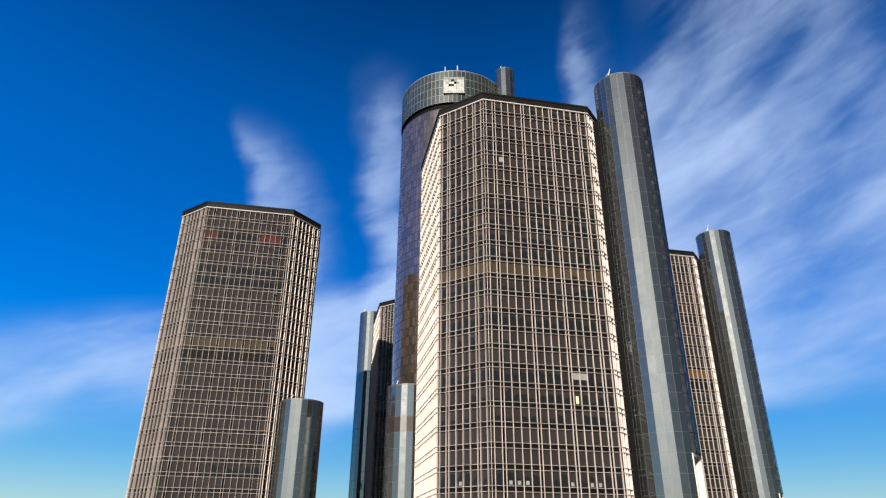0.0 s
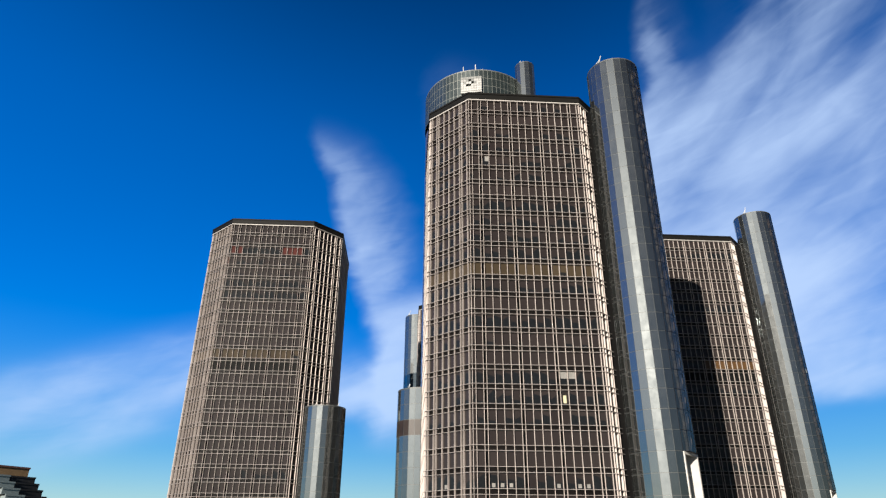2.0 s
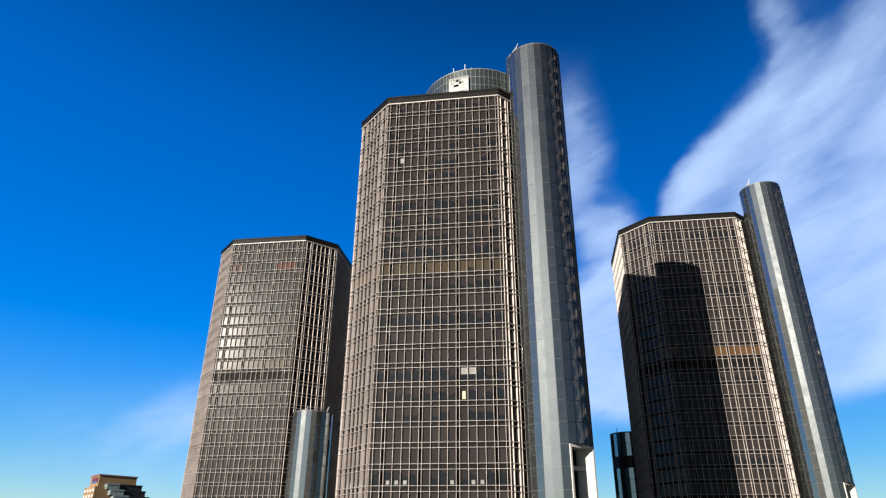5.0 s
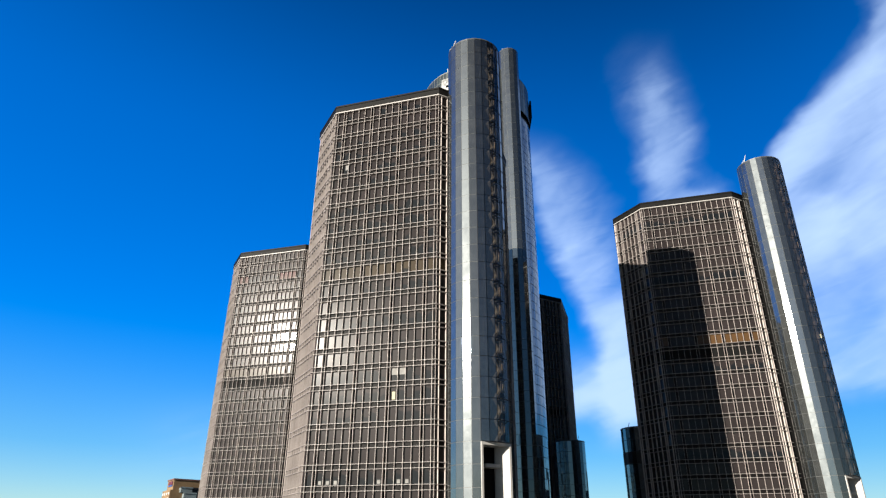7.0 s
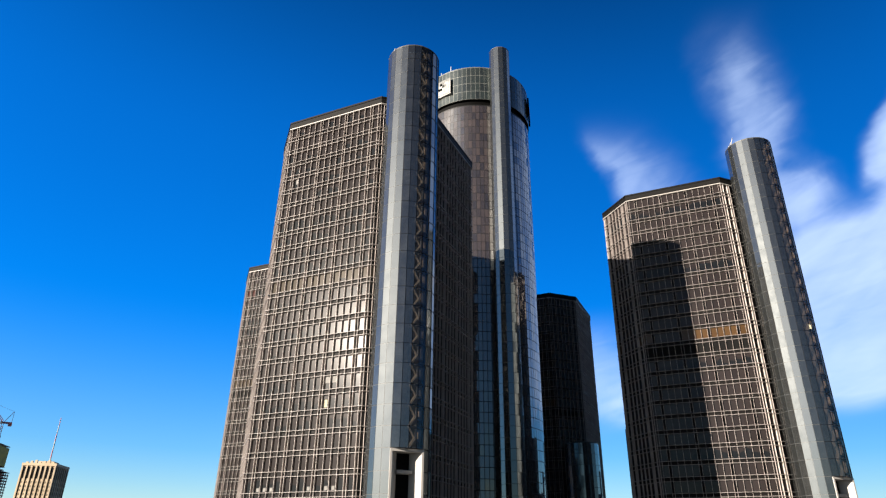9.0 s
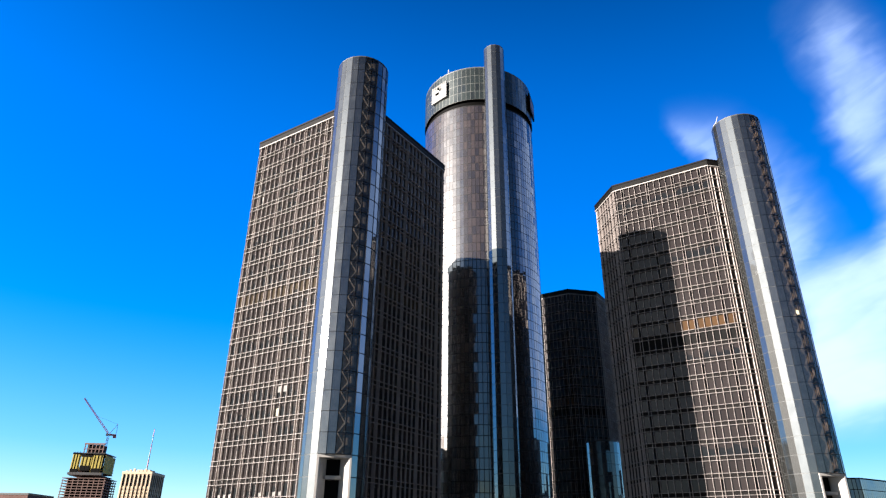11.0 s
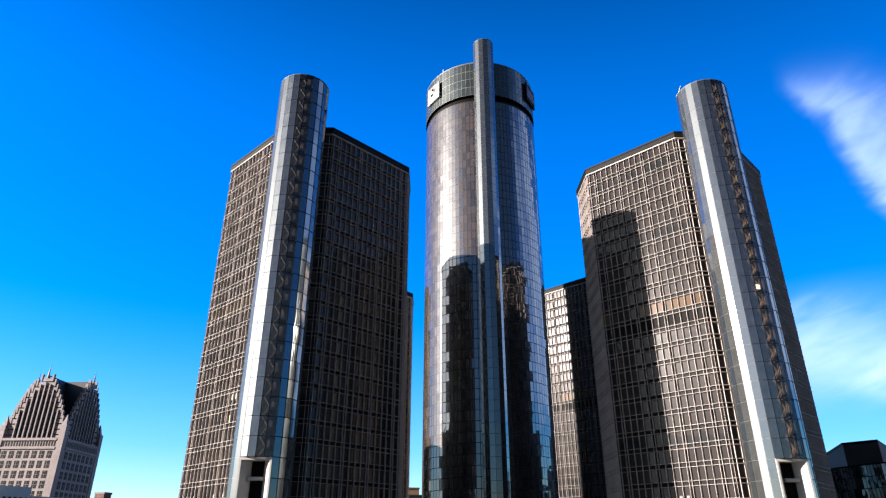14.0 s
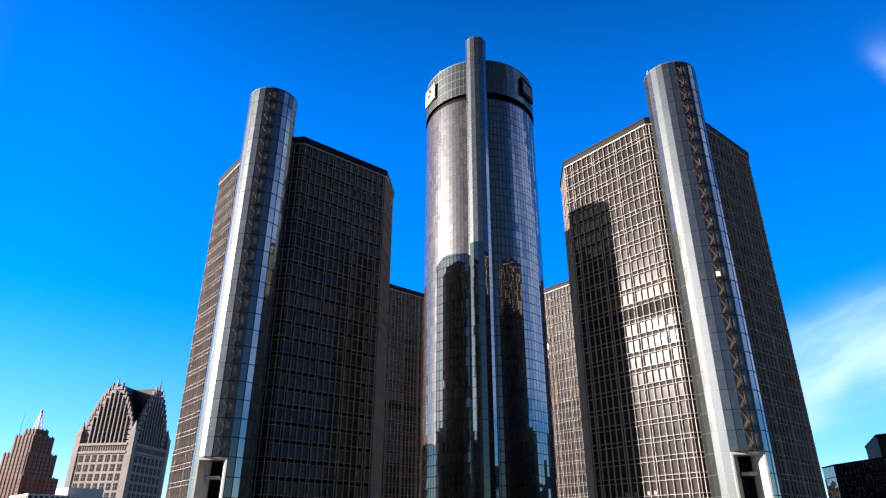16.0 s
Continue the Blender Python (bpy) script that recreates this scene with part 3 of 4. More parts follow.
def office_tower(x, y, tall, label, seed, louvre, amber, pale=(), near=True, dim_rows=None, rust=(), lamps=(), sills=(), rooms=()):
    """tall: +1 when the tall tube stands at the south-east corner, -1 when at the north-west."""
    rng = random.Random(seed)
    tower = thing("office_tower", x, y, 0, label, "skyscraper", "four office towers round the hotel")
    core = Build()
    core.prism(octagon(HALF - 0.61), 0, ROOF - 0.6, False)
    part("wall", core, M_CORE, tower)
    lid = Build()
    lid.poly([(a, b, ROOF - 0.5) for a, b in octagon(HALF - 0.3)])
    part("roof", lid, M_ROOF, tower)
    edge = Build()
    edge.ring(octagon(HALF + 0.10), octagon(HALF - 0.75), 157.22, ROOF - 0.55)
    edge.ring(octagon(HALF + 0.02), octagon(HALF - 0.75), ROOF - 0.55, ROOF - 0.42)
    edge.ring(octagon(HALF + 0.16), octagon(HALF - 0.75), ROOF - 0.42, ROOF)
    part("roof_fascia", edge, M_FASCIA, tower, "dark metal band round the roof")
    trim = Build()
    trim.ring(octagon(HALF + 0.06), octagon(HALF - 0.62), 156.98, 157.22)
    part("roof_trim", trim, M_TRIM, tower, "white metal strip under the roof band")
    for j in range(ROWS_DOWN):
        z = TOP_SILL - j * FLOOR
        part("rail", SHARED["rail"], M_RAIL, tower, "", pose(0, 0, z))
        part("rail", SHARED["rail"], M_RAIL, tower, "", pose(0, 0, z - SPANDREL))
        part("spandrel", SHARED["spandrel"], M_SPANDREL, tower, "", pose(0, 0, z - SPANDREL))
    corners = octagon(HALF)
    rest, gold, dark, lit, red, warm = (Build() for _ in range(6))
    row_random = [rng.random() * 0.98 for _ in range(ROWS_DOWN)]
    for j, v in (dim_rows or {}).items():
        row_random[j] = v
    meshes = {}
    for i in range(8):
        p, q = Vector((*corners[i], 0)), Vector((*corners[(i + 1) % 8], 0))
        u = (q - p).normalized()
        n = Vector((u.y, -u.x, 0))
        mid, length = (p + q) / 2, (q - p).length
        spans, fins = bays(length)
        angle = math.degrees(math.atan2(u.y, u.x))
        for s in fins:
            at = mid + u * s
            part("mullion", SHARED["mullion"], M_FIN, tower, "", pose(at.x, at.y, 0, 0, 0, angle))
        part("mullion", SHARED["mullion"], M_FIN, tower, "corner mullion", pose(p.x * 0.995, p.y * 0.995, 0, 0, 0, angle - 22.5))
        for j in range(ROWS_DOWN):
            low = TOP_SILL - j * FLOOR
            for c, (a, b) in enumerate(spans):
                at = mid + u * ((a + b) / 2) - n * 0.44 + Vector((0, 0, low + (FLOOR - SPANDREL) / 2))
                w, h = b - a - 0.09, FLOOR - SPANDREL - 0.1
                rnd = (rng.random(), min(0.999, max(0.0, row_random[j] + rng.uniform(-0.12, 0.12))))
                spot = (i, j, c)
                if spot in sills:
                    lit.slab(at - Vector((0, 0, h * 0.3)) + n * 0.012, u, n, w * 0.42, h * 0.26, 0.05, rnd)
                if spot in rooms:
                    warm.slab(at - Vector((0, 0, h * 0.12)) + n * 0.012, u, n, w * 0.4, h * 0.55, 0.05, rnd)
                if j == 12 and louvre:
                    dark.slab(at, u, n, w, h, 0.06, rnd)
                elif j == 11 and (amber == 8 or i in (0, 7)) and (amber == 8 or c > 3):
                    gold.slab(at, u, n, w, h, 0.06, rnd)
                elif spot in rust:
                    red.slab(at, u, n, w, h, 0.06, rnd)
                elif spot in pale:
                    lit.slab(at + Vector((0, 0, h * 0.22)) + u * (0.3 if j == 4 else 0.0), u, n, w * (0.55 if j == 4 else 0.95), h * 0.5, 0.06, rnd)
                    rest.slab(at - n * 0.07, u, n, w, h, 0.06, (rnd[0], 0.99))
                elif near and i == 0 and 2 <= j <= 19:
                    key = (round(w, 2), j)
                    if key not in meshes:
                        b1 = Build()
                        b1.slab((0, 0, 0), (1, 0, 0), (0, -1, 0), w, h, 0.06, (0.0, row_random[j]))
                        meshes[key] = b1.mesh("window_pane", M_PANE)
                    part("window_pane", meshes[key], M_PANE, tower, "", pose(at.x, at.y, at.z, 0, 0, angle))
                else:
                    rest.slab(at, u, n, w, h, 0.06, rnd)
    part("window_glazing", rest, M_PANE, tower, "bronze windows with drawn blinds", kind="stuff")
    if gold.f:
        part("amber_glazing", gold, M_GOLD if amber == 8 else M_AMBER, tower, "row of amber windows", kind="stuff")
    if dark.f:
        part("louvre_band", dark, M_LOUVRE, tower, "black louvres of the plant floor", kind="stuff")
    if lit.f:
        part("pale_blinds", lit, M_BLIND, tower, "white blinds in a few windows", kind="stuff")
    if warm.f:
        part("lit_room", warm, M_LAMP, tower, "warm light in one office")
    if red.f:
        part("rust_glazing", red, M_RUST, tower, "a few windows with rust-red blinds", kind="stuff")
    s = tall
    tx, ty, r = 20.81, -21.5, 5.66
    clear = (21, 22) if s > 0 else (9, 10)
    door = (19, 22, 80.8) if s > 0 else (7, 10, 80.8)
    single = ((14, 15, 16, 17, 18, 23, 0), 90, 165) if s > 0 and near else None
    tall_tube = tube(tower, "lift_tube", "tall mirror-glass lift tube", s * tx, s * ty, r, 24, 0, 165.3, 3.51, M_TUBE, M_TUBE_JOINT, rng, single, clear, door, 0.0, (19, 20) if s > 0 else (), steel=M_STAIR_GREY if near and x < 100 else None)
    neck = Build()
    neck.slab((0, 0, 78.5), (0, 1, 0), (1, 0, 0), 3.2, 157, 5.0)
    part("neck", neck, M_CORE, tower, "dark link to the lift tube", pose(s * 18.9, s * -19.4, 0, 0, 0, -45 if s > 0 else 135))
    part("davit", SHARED["davit"], M_WHITE, tall_tube, "white davit", pose(-4.1, -3.4, 165.3, 0, 0, 20))
    for h in lamps:
        glow = Build()
        glow.slab((0, 0, 0), (1, 0, 0), (0, -1, 0), 0.8, 0.9, 0.1)
        a = radians(-37.5)
        part("stair_lamp", glow, M_LAMP, tall_tube, "warm lit landing behind the glass", pose((r - 0.3) * math.cos(a), (r - 0.3) * math.sin(a), h, 0, 0, 52.5))
    if s > 0:
        portal(tower, tx, ty, r, 80.8)
    low_tube = tube(tower, "short_lift_tube", "short mirror-glass lift tube", -s * tx, -s * ty, r, 24, 0, 100.6, FLOOR * 1.0, M_TUBE, M_TUBE_JOINT, rng, brown=(2,) if tall > 0 else ())
    part("davit", SHARED["davit"], M_WHITE, low_tube, "white davit", pose(-3.6, 2.6, 100.6, 0, 0, 0))
    part("davit", SHARED["davit"], M_WHITE, low_tube, "white davit", pose(2.6, 3.2, 100.6, 0, 0, 30))
    neck = Build()
    neck.slab((0, 0, 49), (0, 1, 0), (1, 0, 0), 3.2, 98, 5.0)
    part("neck", neck, M_CORE, tower, "dark link to the lift tube", pose(-s * 18.9, s * 19.4, 0, 0, 0, 135 if s > 0 else -45))
    return tower


office_tower(43.91, 133.5, 1, "bronze-glazed octagonal office tower with pale metal grid", 3, False, 8,
             {(0, 17, 8), (0, 17, 9), (0, 4, 0)}, True, {1: 0.3, 6: 0.3, 11: 0.2, 0: 0.72, 2: 0.8, 3: 0.88, 4: 0.78, 5: 0.8, 7: 0.92, 8: 0.82, 9: 0.82, 10: 0.87, 12: 0.86, 13: 0.3, 14: 0.97, 15: 0.7, 16: 0.2, 17: 0.96, 18: 0.84, 19: 0.8, 20: 0.4, 21: 0.2, 22: 0.93, 23: 0.2},
             sills={(0, 22, 0), (0, 22, 1), (0, 22, 2), (0, 22, 7), (0, 22, 9), (0, 22, 10), (7, 22, 1), (0, 26, 4), (0, 26, 5)}, rooms={(0, 18, 8)})
office_tower(-23.47, 199.1, -1, "bronze-glazed office tower with black plant floor", 5, True, 8, (), True,
             {0: 0.4, 1: 0.1, 2: 0.99, 3: 0.8, 4: 0.78, 5: 0.95, 6: 0.99, **{k: 0.1 for k in range(7, 20)}, 22: 0.6},
             {(0, 2, 12), (0, 2, 0), (0, 2, 8), (0, 2, 9), (0, 2, 10), (0, 2, 11), (0, 3, 13)})
office_tower(111.07, 200.5, 1, "bronze-glazed office tower partly in its neighbour's shadow", 8, True, 1, lamps=(113.6,), sills={(0, 22, 3), (0, 22, 4), (0, 22, 6), (0, 22, 7)})
office_tower(44.7, 265.8, -1, "bronze-glazed office tower behind the round hotel", 13, True, 0, (), False)


# ---- the round hotel ----
def hotel():
    rng = random.Random(21)
    body_top, crown_low, crown_top = 207.8, 210.2, 224.5
    tower = thing("hotel_tower", *HUB, 0, "tall round mirror-glass hotel tower with a drum-shaped crown", "skyscraper")
    tube(tower, "shaft", "round shaft of small mirror-glass panes", 0, 0, 19.97, 96, 0, body_top, 2.95, M_HOTEL, M_HOTEL_JOINT, rng,
         (tuple(range(78, 94)), 148, 206))
    groove = Build()
    groove.prism(circle(19.35, 96), body_top - 0.5, crown_low + 0.3, False)
    part("shadow_gap", groove, M_CORE, tower, "dark recess under the crown")
    tube(tower, "crown", "drum of blue-grey glass", 0, 0, 20.25, 80, crown_low, crown_top, 3.5, M_CROWN, M_CROWN_JOINT, rng)
    soffit = Build()
    soffit.ring(circle(20.22, 80), circle(19.3, 80), crown_low - 0.1, crown_low + 0.1)
    part("soffit", soffit, M_CORE, tower)
    shaft = tube(tower, "lift_tube", "narrow glass lift tube up the hotel's side", 16.16, -16.21, 3.59, 14, 0, 229.8, 2.95, M_TUBE, M_TUBE_JOINT, rng)
    for a, b, h in ((0.4, 2.0, 2.6), (-2.2, -1.0, 2.0)):
        mast = Build()
        mast.bar((a, b, 229.8), (a + 0.5, b - 0.5, 229.8 + h), 0.13, 6, 0.7)
        part("mast", mast, M_WHITE, shaft, "white mast")
    for deg, r, h in ((-113, 17.5, 4.4), (-98, 17.5, 4.8), (-90, 18, 2.2), (-30, 19, 1.2)):
        mast = Build()
        x, y = r * math.cos(radians(deg)), r * math.sin(radians(deg))
        mast.bar((x, y, 224.3), (x, y, 224.5 + h), 0.2, 6, 0.8)
        part("mast", mast, M_WHITE, tower, "white roof mast")
    # signs of square blocks on the crown
    blocks = ["++++++++", "##+.+###", "#+##.+##", "##..####", "########", "########"]
    board = Build()
    board.slab((0, 0, 0), (1, 0, 0), (0, -1, 0), 7.6, 0.6, 0.7)
    a = radians(-102.3)
    top = part("sign_panel", board, M_SIGN, tower, "weathered pale sign of square blocks on the crown", pose(20.95 * math.cos(a), 20.95 * math.sin(a), 214.1, 0, 0, -12.3))
    for j, line in enumerate(blocks):
        for i, mark in enumerate(line):
            if mark != ".":
                cell = Build()
                cell.slab((-3.3 + i * 0.94, 0, 1.0 + (5 - j) * 1.05), (1, 0, 0), (0, -1, 0), 0.88, 1.0, 0.35)
                part("sign_block", cell, M_SIGN if mark == "#" else M_SIGN_GREY, top)
    a = radians(14.8)
    board = Build()
    board.slab((0, 0, 0), (1, 0, 0), (0, -1, 0), 7.8, 7.6, 0.6)
    dark = part("sign_panel", board, M_CORE, tower, "dark sign box on the crown", pose(20.9 * math.cos(a), 20.9 * math.sin(a), 217.4, 0, 0, 104.8))
    face = Build()
    face.slab((0, -0.04, 0.2), (1, 0, 0), (0, -1, 0), 6.2, 4.4, 0.04)
    part("sign_face", face, M_RED, dark, "dull red sign face")


hotel()

# ---- ground ----
def ground():
    sheet = Build()
    sheet.quad((-4500, -4500, 0), (4500, -4500, 0), (4500, 4500, 0), (-4500, 4500, 0))
    ob = new("ground", sheet.mesh("ground", M_GROUND))
    tagged(ob, "dark paved city ground", "ground", "", "structure")


ground()

# ---- the city behind ----
M_STONE = plain("lavender_granite", (0.158, 0.1317, 0.1317), 0.7, 0.0, 0.18, 0.05, 0.02, 0.6)
M_SLATE = plain("dark_slate_and_shade", (0.008424, 0.008896, 0.0103), 0.5, 0.0, 0.3, 0.08)
M_BRICK = plain("brown_brick", (0.1, 0.0432, 0.0352), 0.85, 0.0, 0.3, 0.06, 0.02, 0.8)
M_TAN = plain("tan_stone", (0.4194, 0.337, 0.2322), 0.8, 0.0, 0.2, 0.05, 0.02, 0.6)
M_DARKWIN = mirror_glass("far_window", (0.00468, 0.005148, 0.006084), (0.6, 0.62, 0.66), 0.012, 0.0, 0.2, rim=0.05)
M_OCHRE = plain("ochre_brick", (0.146, 0.09328, 0.04462), 0.85, 0.0, 0.25, 0.08, 0.02, 0.8)
M_SLABS = plain("raw_concrete", (0.12, 0.0736, 0.0624), 0.85, 0.0, 0.25, 0.1)
M_SCREEN = plain("yellow_screen", (0.264, 0.208, 0.02), 0.7, 0.0, 0.3, 0.12)
M_CRANE = plain("crane_red", (0.416, 0.16, 0.168), 0.5, 0.0, 0.2, 0.3)
M_BLOCK = mirror_glass("block_glass", (0.0048, 0.0052, 0.0064), (0.86, 0.87, 0.90), 0.34, 0.01, 0.4, 0.02, 0.05, rim=0.5)
M_PLANT = plain("dark_brown_cladding", (0.024, 0.02, 0.0192), 0.75, 0.0, 0.2, 0.2)
M_TERRACE = mirror_glass("terrace_glass", (0.16, 0.192, 0.2), (0.8, 0.88, 0.9), 0.12, 0.03, 0.35)
M_BLUE = plain("blue_stripe", (0.024, 0.056, 0.2), 0.5)
M_SETBACK = plain("grey_brown_brick", (0.1, 0.0704, 0.064), 0.85, 0.0, 0.3, 0.08, 0.02, 0.8)


def window_grid(parent, mat, x0, x1, y, z0, z1, cols, rows, fill_w, fill_h, m=None, single=False, deep=0.3):
    """Windows set into a face that looks along -y. Each its own part when single, else joined."""
    rng = random.Random(int(abs(x0 * 7 + z1 * 3 + cols)))
    dx, dz = (x1 - x0) / cols, (z1 - z0) / rows
    joined = Build()
    w, h = dx * fill_w, dz * fill_h
    shape = None
    for i in range(cols):
        for j in range(rows):
            at = (x0 + (i + 0.5) * dx, y, z0 + (j + 0.5) * dz)
            if single:
                if shape is None:
                    b = Build()
                    b.slab((0, 0, 0), (1, 0, 0), (0, -1, 0), w, h, deep)
                    shape = b.mesh("window", mat)
                spot = Matrix.Translation(at)
                part("window", shape, mat, parent, "", (m @ spot) if m is not None else spot)
            else:
                joined.slab(at, (1, 0, 0), (0, -1, 0), w, h, deep, (rng.random(), rng.random()))
    if not single:
        part("window", joined, mat, parent, "", m, "stuff")


FACES = [pose(0, 0, 0, 0, 0, 90 * i) for i in range(4)]


def gabled_tower():
    tower = thing("gabled_tower", -473.2, 226.2, 0, "granite office tower with stepped gables, spires and dark roof", "skyscraper", turn=41.0)
    s, inset, eave, peak = 28.2, 26.0, 148.6, 202.0
    wall = Build()
    wall.prism([(-s, -s), (s, -s), (s, s), (-s, s)], 0, eave)
    part("wall", wall, M_STONE, tower)
    roof = Build()
    for (ax, ay), (bx, by) in (((-inset + 1, 0), (inset - 1, 0)), ((0, -inset + 1), (0, inset - 1))):
        if ay == by == 0:
            roof.quad((ax, -18, eave), (bx, -18, eave), (bx, 0, peak + 0.6), (ax, 0, peak + 0.6))
            roof.quad((bx, 18, eave), (ax, 18, eave), (ax, 0, peak + 0.6), (bx, 0, peak + 0.6))
        else:
            roof.quad((18, ay, eave), (18, by, eave), (0, by, peak + 0.6), (0, ay, peak + 0.6))
            roof.quad((-18, by, eave), (-18, ay, eave), (0, ay, peak + 0.6), (0, by, peak + 0.6))
    part("roof", roof, M_SLATE, tower, "dark slate cross-gable roof")
    for f, m in enumerate(FACES):
        gable = Build()
        steps = 12
        for k in range(steps):
            w = 22.4 * (1 - (k / steps) ** 1.75) + 2.4
            z0, z1 = eave + (peak - eave) * k / steps - 0.5, eave + (peak - eave) * (k + 1) / steps
            gable.box(-w, w, -inset - 0.3, -inset + 1.6, z0, z1 - 1.5)
            for e in (-1, 1):
                gable.box(e * (w - 0.6) - 0.6, e * (w - 0.6) + 0.6, -inset - 0.6, -inset + 1.8, z0, z1 + 1.3)
        top = part("gable", gable, M_STONE, tower, "stepped gable with small spires", m)
        ribs = Build()
        for i in range(9):
            x = -16.8 + i * 4.2
            tall = eave + (peak - eave) * (1 - (abs(x) / 26) ** 1.9) - 6
            ribs.box(x - 0.5, x + 0.5, -inset - 1.2, -inset, eave + 0.6, tall)
        part("rib", ribs, M_STONE, top, kind="stuff")
        slots = Build()
        for i in range(8):
            x = -14.7 + i * 4.2
            tall = eave + (peak - eave) * (1 - (abs(x) / 26) ** 1.9) - 13
            if tall > eave + 4:
                slots.box(x - 0.75, x + 0.75, -inset - 0.42, -inset, eave + 1.0, tall)
        part("slot_window", slots, M_DARKWIN, top, kind="stuff")
        spire = Build()
        spire.bar((0, -inset, peak - 2), (0, -inset, peak + 9), 1.1, 6, 0.1)
        part("spire", spire, M_STONE, top)
        turret = Build()
        turret.box(-s - 0.6, -s + 4.4, -s - 0.6, -s + 4.4, 0, eave + 11)
        turret.bar((-s + 2.3, -s + 2.3, eave + 11), (-s + 2.3, -s + 2.3, eave + 20), 2.9, 4, 0.08)
        part("corner_turret", turret, M_STONE, tower, "", m)
        frieze = Build()
        frieze.box(-s + 5, s - 5, -s - 0.9, -s, eave - 1.4, eave + 0.6)
        frieze.box(-s + 5, s - 5, -s - 0.9, -s, eave - 8.2, eave - 6.6)
        part("cornice", frieze, M_STONE, tower, "", m)
        if f in (0, 1):
            window_grid(tower, M_DARKWIN, -s + 5.2, s - 5.2, -s - 0.12, eave - 6.4, eave - 1.6, 20, 1, 0.55, 0.8, m)
            window_grid(tower, M_DARKWIN, -s + 5.6, s - 5.6, -s - 0.15, 70, eave - 8.6, 7, 9, 0.62, 0.74, m, True)
            bars = Build()
            dx, dz = (2 * s - 11.2) / 7, (eave - 78.6) / 9
            for i in range(7):
                for j in range(9):
                    x, z = -s + 5.6 + (i + 0.5) * dx, 70 + (j + 0.5) * dz
                    bars.box(x - 0.1, x + 0.1, -s - 0.3, -s, z - dz * 0.37, z + dz * 0.37)
                    bars.box(x - dx * 0.31, x + dx * 0.31, -s - 0.28, -s, z - 0.1, z + 0.1)
            part("window_bar", bars, M_STONE, tower, "", m, "stuff")


def stepped_tower():
    tower = thing("stepped_tower", -632, 176, 0, "brown brick setback tower with a red lattice mast", "skyscraper", turn=31.7)
    for half, z0, z1, name in ((22, 0, 131, "lower_block"), (17.5, 131, 154, "middle_block"), (13, 154, 172, "upper_block"), (8, 172, 179, "cap_block")):
        b = Build()
        b.prism([(-half, -half), (half, -half), (half, half), (-half, half)], z0, z1)
        part(name, b, M_BRICK if z1 < 150 else M_SETBACK, tower)
        b = Build()
        for i in range(int(half / 2.5)):
            x = -half + 2.5 + i * 5
            b.box(x - 0.7, x + 0.7, -half - 0.6, -half, z0, z1 + 1.2)
            b.box(half, half + 0.6, x - 0.7, x + 0.7, z0, z1 + 1.2)
        part("pilaster", b, M_BRICK, tower, kind="stuff")
        for m in FACES[:2]:
            window_grid(tower, M_DARKWIN, -half + 1, half - 1, -half - 0.1, max(z0, 90) + 1, z1 - 2.5, int(half * 0.8), max(1, int((z1 - max(z0, 90)) / 4)), 0.4, 0.5, m)
    mast = Build()
    for s in (-1, 1):
        for q in (-1, 1):
            mast.bar((s * 3.2, q * 3.2, 179), (s * 0.5, q * 0.5, 197), 0.35, 4)
    for k in range(6):
        w, z = 3.2 - k * 0.45, 180 + k * 3
        for a, b in (((-w, -w), (w, -w)), ((w, -w), (w, w)), ((w, w), (-w, w)), ((-w, w), (-w, -w))):
            mast.bar((*a, z), (*b, z), 0.22, 4)
            mast.bar((*a, z), (b[0] * 0.86, b[1] * 0.86, z + 3), 0.2, 4)
    part("lattice_mast", mast, M_CRANE, tower, "red steel lattice mast")
    orb = Build()
    orb.bar((0, 0, 197), (0, 0, 200.5), 1.5, 8, 0.7)
    part("beacon", orb, M_CRANE, tower)
    pole = Build()
    pole.bar((-14, -8, 172), (-14, -8, 198), 0.25, 5, 0.5)
    part("pole", pole, M_SLATE, tower)


def white_block():
    b = thing("flat_roofed_building", -394, 180, 0, "low white flat-roofed building with small windows", "building", turn=8)
    w = Build()
    w.box(-21, 21, -39, 39, 0, 99.9)
    part("wall", w, M_WHITE, b)
    w = Build()
    w.box(-13.5, 12, -10.5, 15, 99.9, 106.2)
    part("plant_room", w, M_WHITE, b)
    window_grid(b, M_DARKWIN, -39, 39, -21.1, 75, 99.6, 22, 5, 0.6, 0.6, pose(0, 0, 0, 0, 0, 90))
    window_grid(b, M_DARKWIN, -21, 21, -39.1, 75, 99.6, 12, 5, 0.6, 0.6)


